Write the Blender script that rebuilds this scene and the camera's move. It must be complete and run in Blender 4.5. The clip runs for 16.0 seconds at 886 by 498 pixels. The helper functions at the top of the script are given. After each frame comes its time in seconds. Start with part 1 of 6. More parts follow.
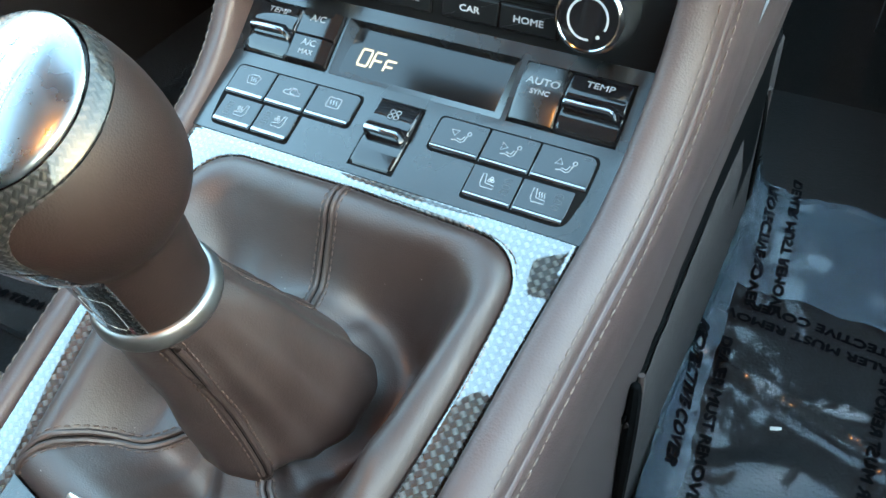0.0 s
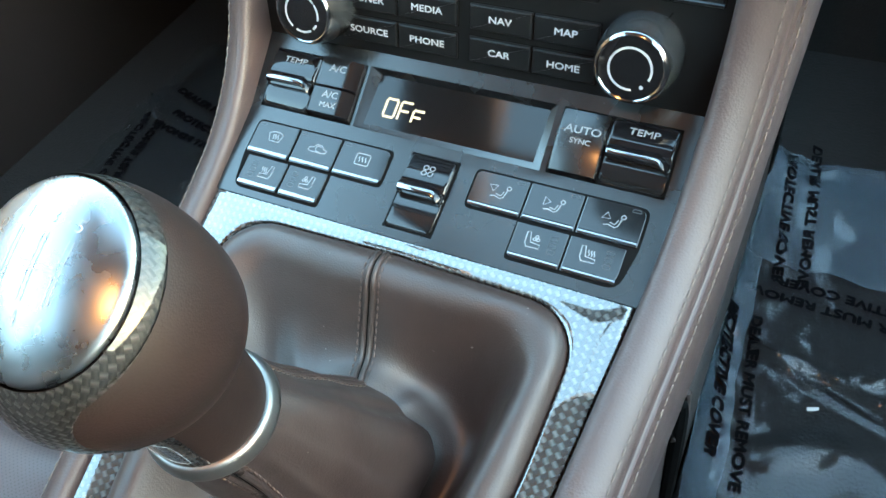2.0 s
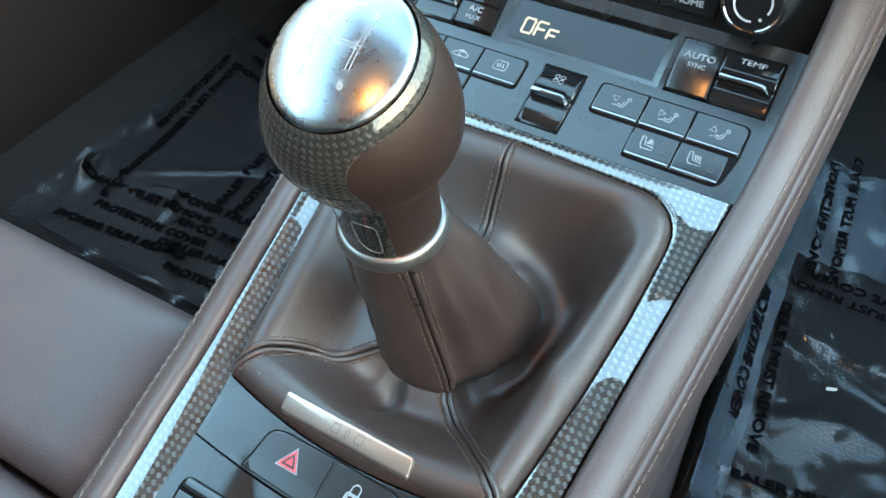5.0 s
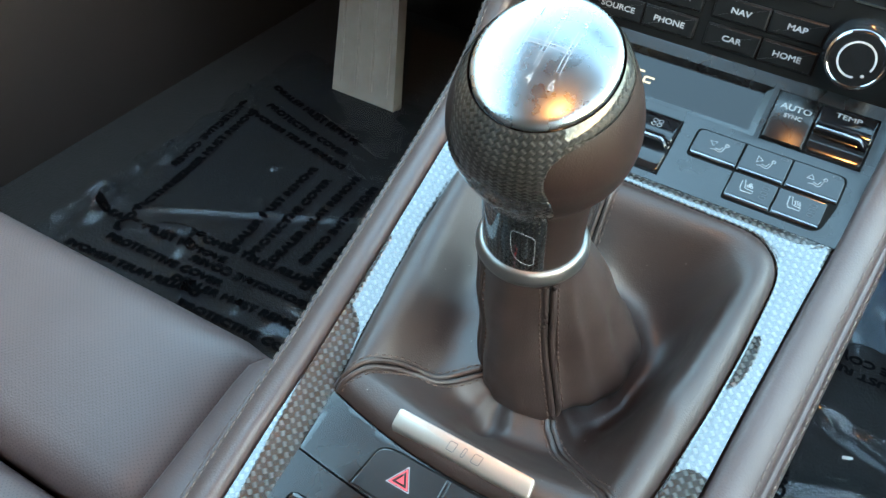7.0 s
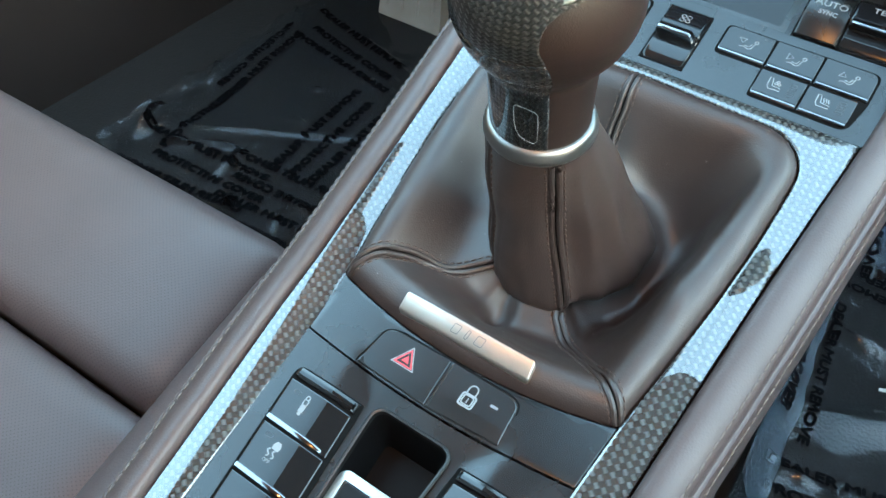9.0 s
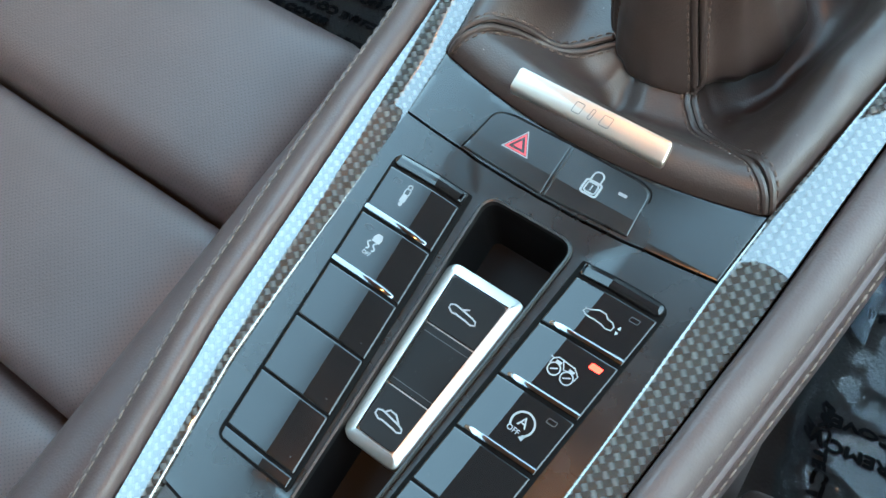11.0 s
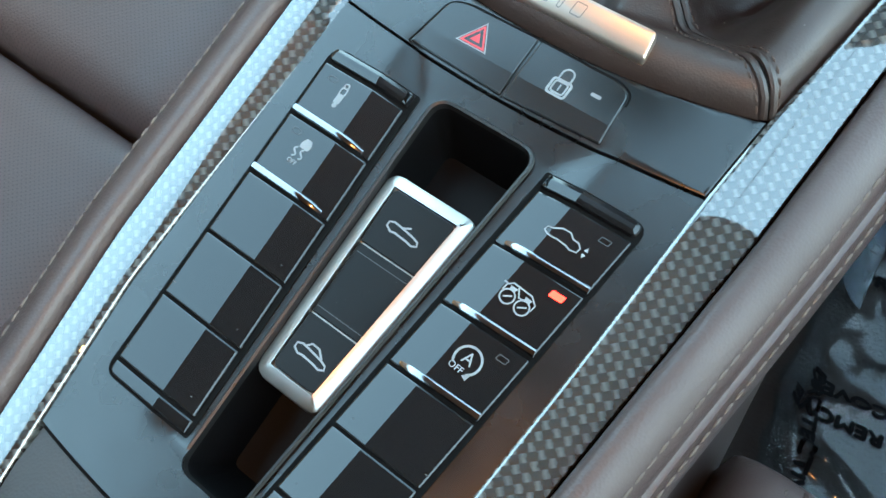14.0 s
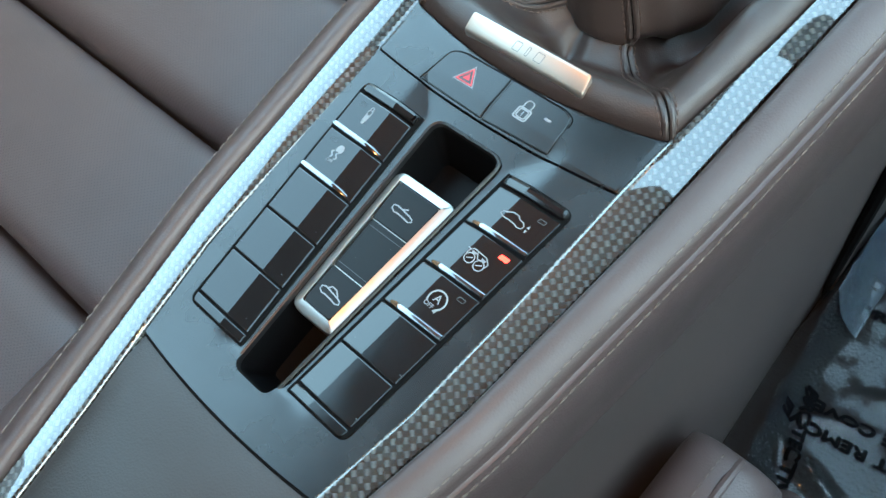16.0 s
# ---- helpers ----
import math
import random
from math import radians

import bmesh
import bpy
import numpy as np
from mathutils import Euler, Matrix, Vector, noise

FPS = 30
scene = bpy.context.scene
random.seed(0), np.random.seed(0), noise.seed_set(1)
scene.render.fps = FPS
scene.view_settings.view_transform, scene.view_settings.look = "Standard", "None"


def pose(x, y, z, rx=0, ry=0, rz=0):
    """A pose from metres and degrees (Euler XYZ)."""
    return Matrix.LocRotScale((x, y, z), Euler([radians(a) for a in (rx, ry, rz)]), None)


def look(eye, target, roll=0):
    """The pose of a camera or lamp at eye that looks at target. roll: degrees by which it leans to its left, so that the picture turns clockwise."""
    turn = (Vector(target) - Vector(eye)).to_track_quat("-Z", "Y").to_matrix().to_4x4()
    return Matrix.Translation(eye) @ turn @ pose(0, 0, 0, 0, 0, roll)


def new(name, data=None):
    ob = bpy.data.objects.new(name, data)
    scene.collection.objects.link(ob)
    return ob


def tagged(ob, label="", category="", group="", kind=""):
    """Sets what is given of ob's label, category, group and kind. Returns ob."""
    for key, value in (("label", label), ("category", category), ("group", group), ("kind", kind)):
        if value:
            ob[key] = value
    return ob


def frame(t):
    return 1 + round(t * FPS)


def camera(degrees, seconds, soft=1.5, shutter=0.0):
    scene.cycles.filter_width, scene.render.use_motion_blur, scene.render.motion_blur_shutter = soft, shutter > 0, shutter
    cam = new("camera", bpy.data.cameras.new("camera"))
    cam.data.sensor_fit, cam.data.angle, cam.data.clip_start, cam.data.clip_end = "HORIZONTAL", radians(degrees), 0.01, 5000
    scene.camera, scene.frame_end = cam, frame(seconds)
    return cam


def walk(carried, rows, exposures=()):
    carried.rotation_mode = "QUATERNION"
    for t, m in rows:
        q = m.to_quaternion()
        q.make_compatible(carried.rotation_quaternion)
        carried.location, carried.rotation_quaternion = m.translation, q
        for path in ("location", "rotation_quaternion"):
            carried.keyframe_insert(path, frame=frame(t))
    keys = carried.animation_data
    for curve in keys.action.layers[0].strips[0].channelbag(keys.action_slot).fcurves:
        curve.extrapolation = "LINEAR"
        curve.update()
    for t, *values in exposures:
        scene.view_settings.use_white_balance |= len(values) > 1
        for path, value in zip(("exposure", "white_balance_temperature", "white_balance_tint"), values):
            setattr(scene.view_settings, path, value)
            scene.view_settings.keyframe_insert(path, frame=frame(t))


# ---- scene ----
cam = camera(56.3, 16.0, soft=1.5)
PATH = [
    (0, (0.165, 0.037, 0.274), (-0.579, 0.87, -1.385), -17.6),
    (0.5, (0.149, 0.066, 0.291), (-0.56, 0.893, -1.387), -20.1),
    (1, (0.143, 0.076, 0.303), (-0.575, 0.893, -1.375), -21.8),
    (1.5, (0.137, 0.07, 0.299), (-0.581, 0.869, -1.389), -22.0),
    (2, (0.133, 0.071, 0.29), (-0.581, 0.805, -1.428), -23.9),
    (2.5, (0.134, 0.072, 0.284), (-0.562, 0.775, -1.454), -24.4),
    (3, (0.137, 0.062, 0.275), (-0.544, 0.752, -1.474), -23.5),
    (3.5, (0.137, 0.043, 0.272), (-0.527, 0.715, -1.491), -22.4),
    (4, (0.128, 0.027, 0.277), (-0.53, 0.684, -1.494), -21.2),
    (4.5, (0.119, -0.001, 0.289), (-0.555, 0.683, -1.466), -18.8),
    (5, (0.124, -0.018, 0.319), (-0.605, 0.73, -1.387), -16.7),
    (5.2, (0.122, -0.042, 0.328), (-0.598, 0.764, -1.355), -14.0),
    (7.3, (0.072, -0.07, 0.317), (-0.632, 0.861, -1.308), -6.9),
    (7.5, (0.077, -0.047, 0.315), (-0.651, 0.821, -1.333), -9.7),
    (8, (0.08, -0.036, 0.311), (-0.669, 0.827, -1.33), -10.8),
    (8.5, (0.089, -0.046, 0.311), (-0.663, 0.766, -1.355), -11.6),
    (9, (0.1, -0.078, 0.304), (-0.655, 0.69, -1.381), -12.0),
    (9.5, (0.104, -0.093, 0.292), (-0.646, 0.612, -1.423), -13.4),
    (10, (0.098, -0.101, 0.278), (-0.642, 0.513, -1.475), -16.6),
    (10.2, (0.086, -0.098, 0.272), (-0.649, 0.473, -1.498), -18.6),
    (12.3, (0.079, -0.1, 0.256), (-0.59, 0.247, -1.597), -27.1),
    (12.5, (0.086, -0.102, 0.259), (-0.586, 0.267, -1.588), -25.7),
    (13, (0.104, -0.106, 0.264), (-0.588, 0.276, -1.573), -25.4),
    (13.5, (0.105, -0.108, 0.253), (-0.575, 0.28, -1.588), -24.7),
    (14, (0.087, -0.097, 0.21), (-0.566, 0.31, -1.636), -22.9),
    (14.5, (0.074, -0.081, 0.16), (-0.566, 0.341, -1.687), -21.9),
    (15, (0.079, -0.081, 0.176), (-0.567, 0.323, -1.674), -23.0),
    (15.5, (0.116, -0.097, 0.242), (-0.619, 0.28, -1.58), -26.1),
    (16, (0.161, -0.113, 0.274), (-0.716, 0.258, -1.485), -28.1),
]
EXPOSURE, KELVIN, TINT = 5.74, 6080, -5
SKY, HAZE, SUN, SUN_UP, SUN_TURN, SUN_WIDE = 0.15, 1.5, 0.5, 4.0, 105.0, 3.0
# edges and height of an unseen canopy that darkens reflections
CANOPY_X, CANOPY_Y, CANOPY_Z = -0.42, 0.10, 1.20
VALLEY, LAMP, BULB = 0.190, 0.045, 0.064

K = pose(0, 0, 0.33, 14, 0, 0)  # the console's own frame: x right, y forward up the ramp, z off its face
walk(cam, [(t, K @ look(eye, target, roll)) for t, eye, target, roll in PATH], exposures=[(t, EXPOSURE + e, KELVIN + (-50 if t < 6 else 0 if t < 11 else 160), TINT) for t, e in ((0, 0.30), (1, 0.30), (4, 0.22), (8, 0.22), (10, 0.14), (12.5, 0.02), (14, -0.12), (15, -0.22), (16, -0.05))])

# ---- light ----
world = bpy.data.worlds.new("sky")
scene.world = world
world.use_nodes = True
wn = world.node_tree.nodes
sky = wn.new("ShaderNodeTexSky")
sky.sky_type, sky.sun_disc, sky.dust_density = "NISHITA", False, HAZE
sky.sun_elevation, sky.sun_rotation = radians(SUN_UP), radians(SUN_TURN)
world.node_tree.links.new(sky.outputs[0], wn["Background"].inputs[0])
wn["Background"].inputs[1].default_value = SKY
sun = new("sun", bpy.data.lights.new("sun", "SUN"))
sun.data.energy, sun.data.angle, sun.data.color = SUN, radians(SUN_WIDE), (1.0, 0.62, 0.35)
sun_way = Vector((math.sin(radians(SUN_TURN)) * math.cos(radians(SUN_UP)), math.cos(radians(SUN_TURN)) * math.cos(radians(SUN_UP)), math.sin(radians(SUN_UP))))
sun.matrix_world = Matrix.Translation(sun_way * 5) @ sun_way.to_track_quat("Z", "Y").to_matrix().to_4x4()


# warm lamp out of view under the canopy, added for the orange glints
LAMP_AT = (0.12, -0.36, CANOPY_Z - 0.03)
bulb = new("lamp_light", bpy.data.lights.new("lamp_light", "AREA"))
bulb.data.shape, bulb.data.size, bulb.data.energy, bulb.data.color = "DISK", 0.022, BULB, (1.0, 0.38, 0.10)
bulb.matrix_world = Matrix.Translation((LAMP_AT[0], LAMP_AT[1], LAMP_AT[2] - 0.004))

# ---- materials ----
def material(name, base, rough, metal=0.0, coat=0.0, spec=0.5, grain=0.0, grain_size=0.001, vary=0.0, vary_size=0.03, rough_vary=0.0, second=None, cells=False, alpha=1.0, emit=None):
    """A surface with two scales of variation: grain (relief) and broad mottling of colour and gloss."""
    m = bpy.data.materials.new(name)
    m.use_nodes = True
    t = m.node_tree
    b = t.nodes["Principled BSDF"]
    b.inputs["Base Color"].default_value = (*base, 1)
    b.inputs["Roughness"].default_value = rough
    b.inputs["Metallic"].default_value = metal
    b.inputs["Coat Weight"].default_value = coat
    b.inputs["Coat Roughness"].default_value = 0.03
    b.inputs["Specular IOR Level"].default_value = spec
    b.inputs["Alpha"].default_value = alpha
    if emit:
        b.inputs["Emission Color"].default_value = (*emit[0], 1)
        b.inputs["Emission Strength"].default_value = emit[1]
    co = t.nodes.new("ShaderNodeTexCoord")
    if vary or rough_vary:
        n = t.nodes.new("ShaderNodeTexNoise")
        n.inputs["Scale"].default_value, n.inputs["Detail"].default_value = 1 / vary_size, 6
        t.links.new(co.outputs["Object"], n.inputs["Vector"])
        if vary:
            r = t.nodes.new("ShaderNodeMix")
            r.data_type = "RGBA"
            other = second or [c * (1 - vary) for c in base]
            r.inputs["A"].default_value, r.inputs["B"].default_value = (*[c * (1 + vary * 0.5) for c in base], 1), (*other, 1)
            t.links.new(n.outputs["Fac"], r.inputs["Factor"])
            t.links.new(r.outputs["Result"], b.inputs["Base Color"])
        if rough_vary:
            mr = t.nodes.new("ShaderNodeMapRange")
            mr.inputs["From Min"].default_value, mr.inputs["From Max"].default_value = 0.3, 0.7
            mr.inputs["To Min"].default_value, mr.inputs["To Max"].default_value = rough - rough_vary, rough + rough_vary
            t.links.new(n.outputs["Fac"], mr.inputs["Value"])
            t.links.new(mr.outputs["Result"], b.inputs["Roughness"])
    if grain:
        if cells:
            g = t.nodes.new("ShaderNodeTexVoronoi")
            g.inputs["Scale"].default_value = 1 / grain_size
            out = g.outputs["Distance"]
        else:
            g = t.nodes.new("ShaderNodeTexNoise")
            g.inputs["Scale"].default_value, g.inputs["Detail"].default_value = 1 / grain_size, 3
            out = g.outputs["Fac"]
        t.links.new(co.outputs["Object"], g.inputs["Vector"])
        bump = t.nodes.new("ShaderNodeBump")
        bump.inputs["Strength"].default_value, bump.inputs["Distance"].default_value = grain, grain_size * 0.3
        t.links.new(out, bump.inputs["Height"])
        t.links.new(bump.outputs["Normal"], b.inputs["Normal"])
    return m


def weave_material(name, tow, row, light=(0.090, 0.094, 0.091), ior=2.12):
    """Clear-coated carbon cloth: tows over and under each other by turns, fibre sheen painted in: over tows paler, each
    lighter along its crown.
    """
    m = bpy.data.materials.new(name)
    m.use_nodes = True
    t = m.node_tree
    b = t.nodes["Principled BSDF"]
    co = t.nodes.new("ShaderNodeTexCoord")
    sep = t.nodes.new("ShaderNodeSeparateXYZ")
    t.links.new(co.outputs["UV"], sep.inputs[0])

    def calc(op, a, c=None):
        n = t.nodes.new("ShaderNodeMath")
        n.operation = op
        for i, v in enumerate((a, c)):
            if v is None:
                continue
            if isinstance(v, (int, float)):
                n.inputs[i].default_value = v
            else:
                t.links.new(v, n.inputs[i])
        return n.outputs[0]

    u, v = calc("DIVIDE", sep.outputs[0], tow), calc("DIVIDE", sep.outputs[1], row)
    iu, iv = calc("FLOOR", u), calc("FLOOR", v)
    fu, fv = calc("FRACT", u), calc("FRACT", v)
    over = calc("LESS_THAN", calc("FLOORED_MODULO", calc("ADD", iu, iv), 2), 0.5)
    cu, cv = calc("SINE", calc("MULTIPLY", fu, math.pi)), calc("SINE", calc("MULTIPLY", fv, math.pi))
    crown = calc("POWER", calc("ADD", calc("MULTIPLY", over, cv), calc("MULTIPLY", calc("SUBTRACT", 1, over), cu)), 2.4)
    fine = t.nodes.new("ShaderNodeTexNoise")
    fine.inputs["Scale"].default_value = 900
    t.links.new(co.outputs["UV"], fine.inputs["Vector"])
    shade = calc("MULTIPLY", calc("ADD", calc("MULTIPLY", over, 0.70), 0.30), calc("ADD", calc("MULTIPLY", crown, 0.6), calc("MULTIPLY", fine.outputs["Fac"], 0.7)))
    ramp = t.nodes.new("ShaderNodeMix")
    ramp.data_type = "RGBA"
    ramp.inputs["A"].default_value, ramp.inputs["B"].default_value = (0.002, 0.002, 0.002, 1), (*light, 1)
    t.links.new(shade, ramp.inputs["Factor"])
    t.links.new(ramp.outputs["Result"], b.inputs["Base Color"])
    b.inputs["Roughness"].default_value, b.inputs["Specular IOR Level"].default_value = 0.42, 0.2
    bump = t.nodes.new("ShaderNodeBump")
    bump.inputs["Strength"].default_value, bump.inputs["Distance"].default_value = 0.5, 0.0003
    t.links.new(crown, bump.inputs["Height"])
    t.links.new(bump.outputs["Normal"], b.inputs["Normal"])
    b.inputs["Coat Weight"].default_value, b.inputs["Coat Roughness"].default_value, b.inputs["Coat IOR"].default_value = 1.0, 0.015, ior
    return m


LEATHER = material("brown_leather", (0.062, 0.0430, 0.0400), 0.45, spec=0.5, grain=0.35, grain_size=0.0009, cells=True, vary=0.25, vary_size=0.05, rough_vary=0.06)
def creased(m, size, strength, dist):
    """Adds soft creases under the grain of a leather."""
    t = m.node_tree
    co, n, bump = t.nodes.new("ShaderNodeTexCoord"), t.nodes.new("ShaderNodeTexNoise"), t.nodes.new("ShaderNodeBump")
    n.inputs["Scale"].default_value, n.inputs["Detail"].default_value, n.inputs["Distortion"].default_value = 1 / size, 5, 2.0
    bump.inputs["Strength"].default_value, bump.inputs["Distance"].default_value = strength, dist
    t.links.new(co.outputs["Object"], n.inputs["Vector"])
    t.links.new(n.outputs["Fac"], bump.inputs["Height"])
    b = t.nodes["Principled BSDF"]
    t.links.new(b.inputs["Normal"].links[0].from_socket, bump.inputs["Normal"])
    t.links.new(bump.outputs["Normal"], b.inputs["Normal"])
    return m


NAPPA = creased(material("smooth_brown_leather", (0.028, 0.0162, 0.0128), 0.49, spec=0.65, grain=0.28, grain_size=0.0007, cells=True, vary=0.2, vary_size=0.02, rough_vary=0.07), 0.007, 0.09, 0.0010)
SEAT = material("seat_leather", (0.084, 0.060, 0.057), 0.47, spec=0.5, grain=0.3, grain_size=0.0012, cells=True, vary=0.2, vary_size=0.08, rough_vary=0.05)


def perforated(m, pitch):
    """Adds rows of tiny dark punched holes to a leather."""
    t = m.node_tree
    co, sep, mix = t.nodes.new("ShaderNodeTexCoord"), t.nodes.new("ShaderNodeSeparateXYZ"), t.nodes.new("ShaderNodeMix")
    t.links.new(co.outputs["Object"], sep.inputs[0])
    waves = []
    for k in (0, 1):
        a, b = t.nodes.new("ShaderNodeMath"), t.nodes.new("ShaderNodeMath")
        a.operation, b.operation = "MULTIPLY", "SINE"
        a.inputs[1].default_value = 2 * math.pi / pitch
        t.links.new(sep.outputs[k], a.inputs[0])
        t.links.new(a.outputs[0], b.inputs[0])
        waves.append(b.outputs[0])
    dots, hole = t.nodes.new("ShaderNodeMath"), t.nodes.new("ShaderNodeMapRange")
    dots.operation = "MULTIPLY"
    t.links.new(waves[0], dots.inputs[0]), t.links.new(waves[1], dots.inputs[1])
    t.links.new(dots.outputs[0], hole.inputs["Value"])
    hole.inputs["From Min"].default_value, hole.inputs["From Max"].default_value = 0.55, 0.85
    hole.inputs["To Max"].default_value = 0.45
    b = t.nodes["Principled BSDF"]
    mix.data_type = "RGBA"
    t.links.new(hole.outputs["Result"], mix.inputs["Factor"])
    t.links.new(b.inputs["Base Color"].links[0].from_socket, mix.inputs["A"])
    mix.inputs["B"].default_value = (0.004, 0.003, 0.003, 1)
    t.links.new(mix.outputs["Result"], b.inputs["Base Color"])
    return m


SEAT_PUNCHED = perforated(material("punched_seat_leather", (0.084, 0.060, 0.057), 0.47, spec=0.5, grain=0.3, grain_size=0.0012, cells=True, vary=0.2, vary_size=0.08, rough_vary=0.05), 0.0030)
KNOB_LEATHER = creased(material("knob_leather", (0.0150, 0.0082, 0.0066), 0.52, spec=0.22, grain=0.25, grain_size=0.0006, cells=True, vary=0.2, vary_size=0.02, rough_vary=0.06), 0.006, 0.05, 0.0008)
THREAD = material("beige_thread", (0.125, 0.10, 0.085), 0.8, grain=0.4, grain_size=0.0004)
DARK_THREAD = material("brown_thread", (0.070, 0.046, 0.036), 0.7, grain=0.4, grain_size=0.0004)
PLASTIC = material("satin_black_plastic", (0.005, 0.0055, 0.006), 0.26, spec=0.7, grain=0.06, grain_size=0.0005, rough_vary=0.05, vary_size=0.02)
KEY = material("key_black_plastic", (0.007, 0.007, 0.0075), 0.10, spec=0.55, grain=0.012, grain_size=0.0004, rough_vary=0.02, vary_size=0.015)
SOFT = material("soft_touch_black", (0.008, 0.008, 0.0085), 0.40, grain=0.1, grain_size=0.0005, rough_vary=0.06)
RADIO = material("radio_black_plastic", (0.0055, 0.0058, 0.0062), 0.36, spec=0.22, grain=0.08, grain_size=0.0004, rough_vary=0.05)
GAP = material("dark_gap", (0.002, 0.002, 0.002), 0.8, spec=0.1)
GLOSS = material("gloss_black", (0.006, 0.006, 0.007), 0.05, rough_vary=0.02, vary_size=0.02)
SCREEN = material("display_glass", (0.005, 0.0040, 0.0038), 0.08, spec=0.38, rough_vary=0.02, vary_size=0.05)
CHROME = material("chrome", (0.27, 0.27, 0.28), 0.12, metal=1.0, rough_vary=0.03, vary_size=0.01)
ALU = material("satin_aluminium", (0.38, 0.37, 0.355), 0.35, metal=1.0, grain=0.05, grain_size=0.0004, rough_vary=0.05, vary_size=0.01)
DISC = material("polished_aluminium", (0.25, 0.265, 0.28), 0.28, metal=1.0, grain=0.03, grain_size=0.0004, rough_vary=0.04, vary_size=0.006)
RADIO_WHITE = material("radio_print", (0.36, 0.37, 0.38), 0.5)
WHITE = material("printed_white", (0.19, 0.20, 0.21), 0.5)
GREY_PRINT = material("printed_grey", (0.032, 0.035, 0.038), 0.4)
RED = material("printed_red", (0.48, 0.030, 0.040), 0.45)
LED_RED = material("lit_red_lamp", (0.05, 0.002, 0.002), 0.35, emit=((1.0, 0.012, 0.008), LAMP * 11))
SEGMENT = material("lit_display_segment", (0.1, 0.09, 0.07), 0.4, emit=((1.0, 0.74, 0.42), LAMP * 0.5))
# the trim's paler tows carry more painted sheen than the knob's
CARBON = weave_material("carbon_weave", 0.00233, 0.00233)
SHELL = weave_material("knob_carbon_weave", 0.0018, 0.0018, (0.034, 0.032, 0.029), 1.36)
INSERT = weave_material("neck_carbon_weave", 0.0018, 0.0018, (0.012, 0.011, 0.010), 1.7)
ETCH = material("etched_metal", (0.30, 0.30, 0.31), 0.55, metal=0.6)
COLLAR_ALU = material("brushed_collar_aluminium", (0.21, 0.20, 0.19), 0.42, metal=1.0, grain=0.08, grain_size=0.0004, rough_vary=0.06, vary_size=0.008)
SATIN_KEY = material("satin_key_plastic", (0.008, 0.0085, 0.009), 0.24, spec=0.6, grain=0.05, grain_size=0.0005, rough_vary=0.04, vary_size=0.02)
CARPET = material("black_carpet", (0.0075, 0.0054, 0.0048), 0.95, grain=1.0, grain_size=0.003, vary=0.5, vary_size=0.01)
DASH = material("dark_dash_leather", (0.0154, 0.0112, 0.0101), 0.5, grain=0.3, grain_size=0.0012, cells=True, vary=0.3, vary_size=0.1)
RUBBER = material("black_rubber", (0.006, 0.006, 0.006), 0.7, grain=0.3, grain_size=0.001)
INK = material("black_ink", (0.0015, 0.0015, 0.002), 0.8, spec=0.05)
PEDAL = material("pale_pedal_trim", (0.30, 0.27, 0.23), 0.6, grain=0.3, grain_size=0.002, vary=0.3, vary_size=0.03)
ASPHALT = material("asphalt", (0.05, 0.05, 0.05), 0.9, grain=0.6, grain_size=0.01, vary=0.3, vary_size=0.5)
WOOD = material("brown_canopy_lining", (0.30, 0.18, 0.14), 0.8, grain=0.4, grain_size=0.01, vary=0.3, vary_size=0.2)
HOLDER = material("grey_textured_plastic", (0.012, 0.016, 0.018), 0.5, spec=0.35, grain=0.3, grain_size=0.0016, cells=True)
TAUPE = material("taupe_moulded_plastic", (0.070, 0.051, 0.046), 0.55, spec=0.35, grain=0.2, grain_size=0.001, vary=0.2, vary_size=0.06)
POCKET = material("taupe_carpet", (0.060, 0.050, 0.047), 0.95, spec=0.2, grain=0.9, grain_size=0.0016, vary=0.35, vary_size=0.006)
DUST = material("pale_dust", (0.25, 0.235, 0.22), 0.9)


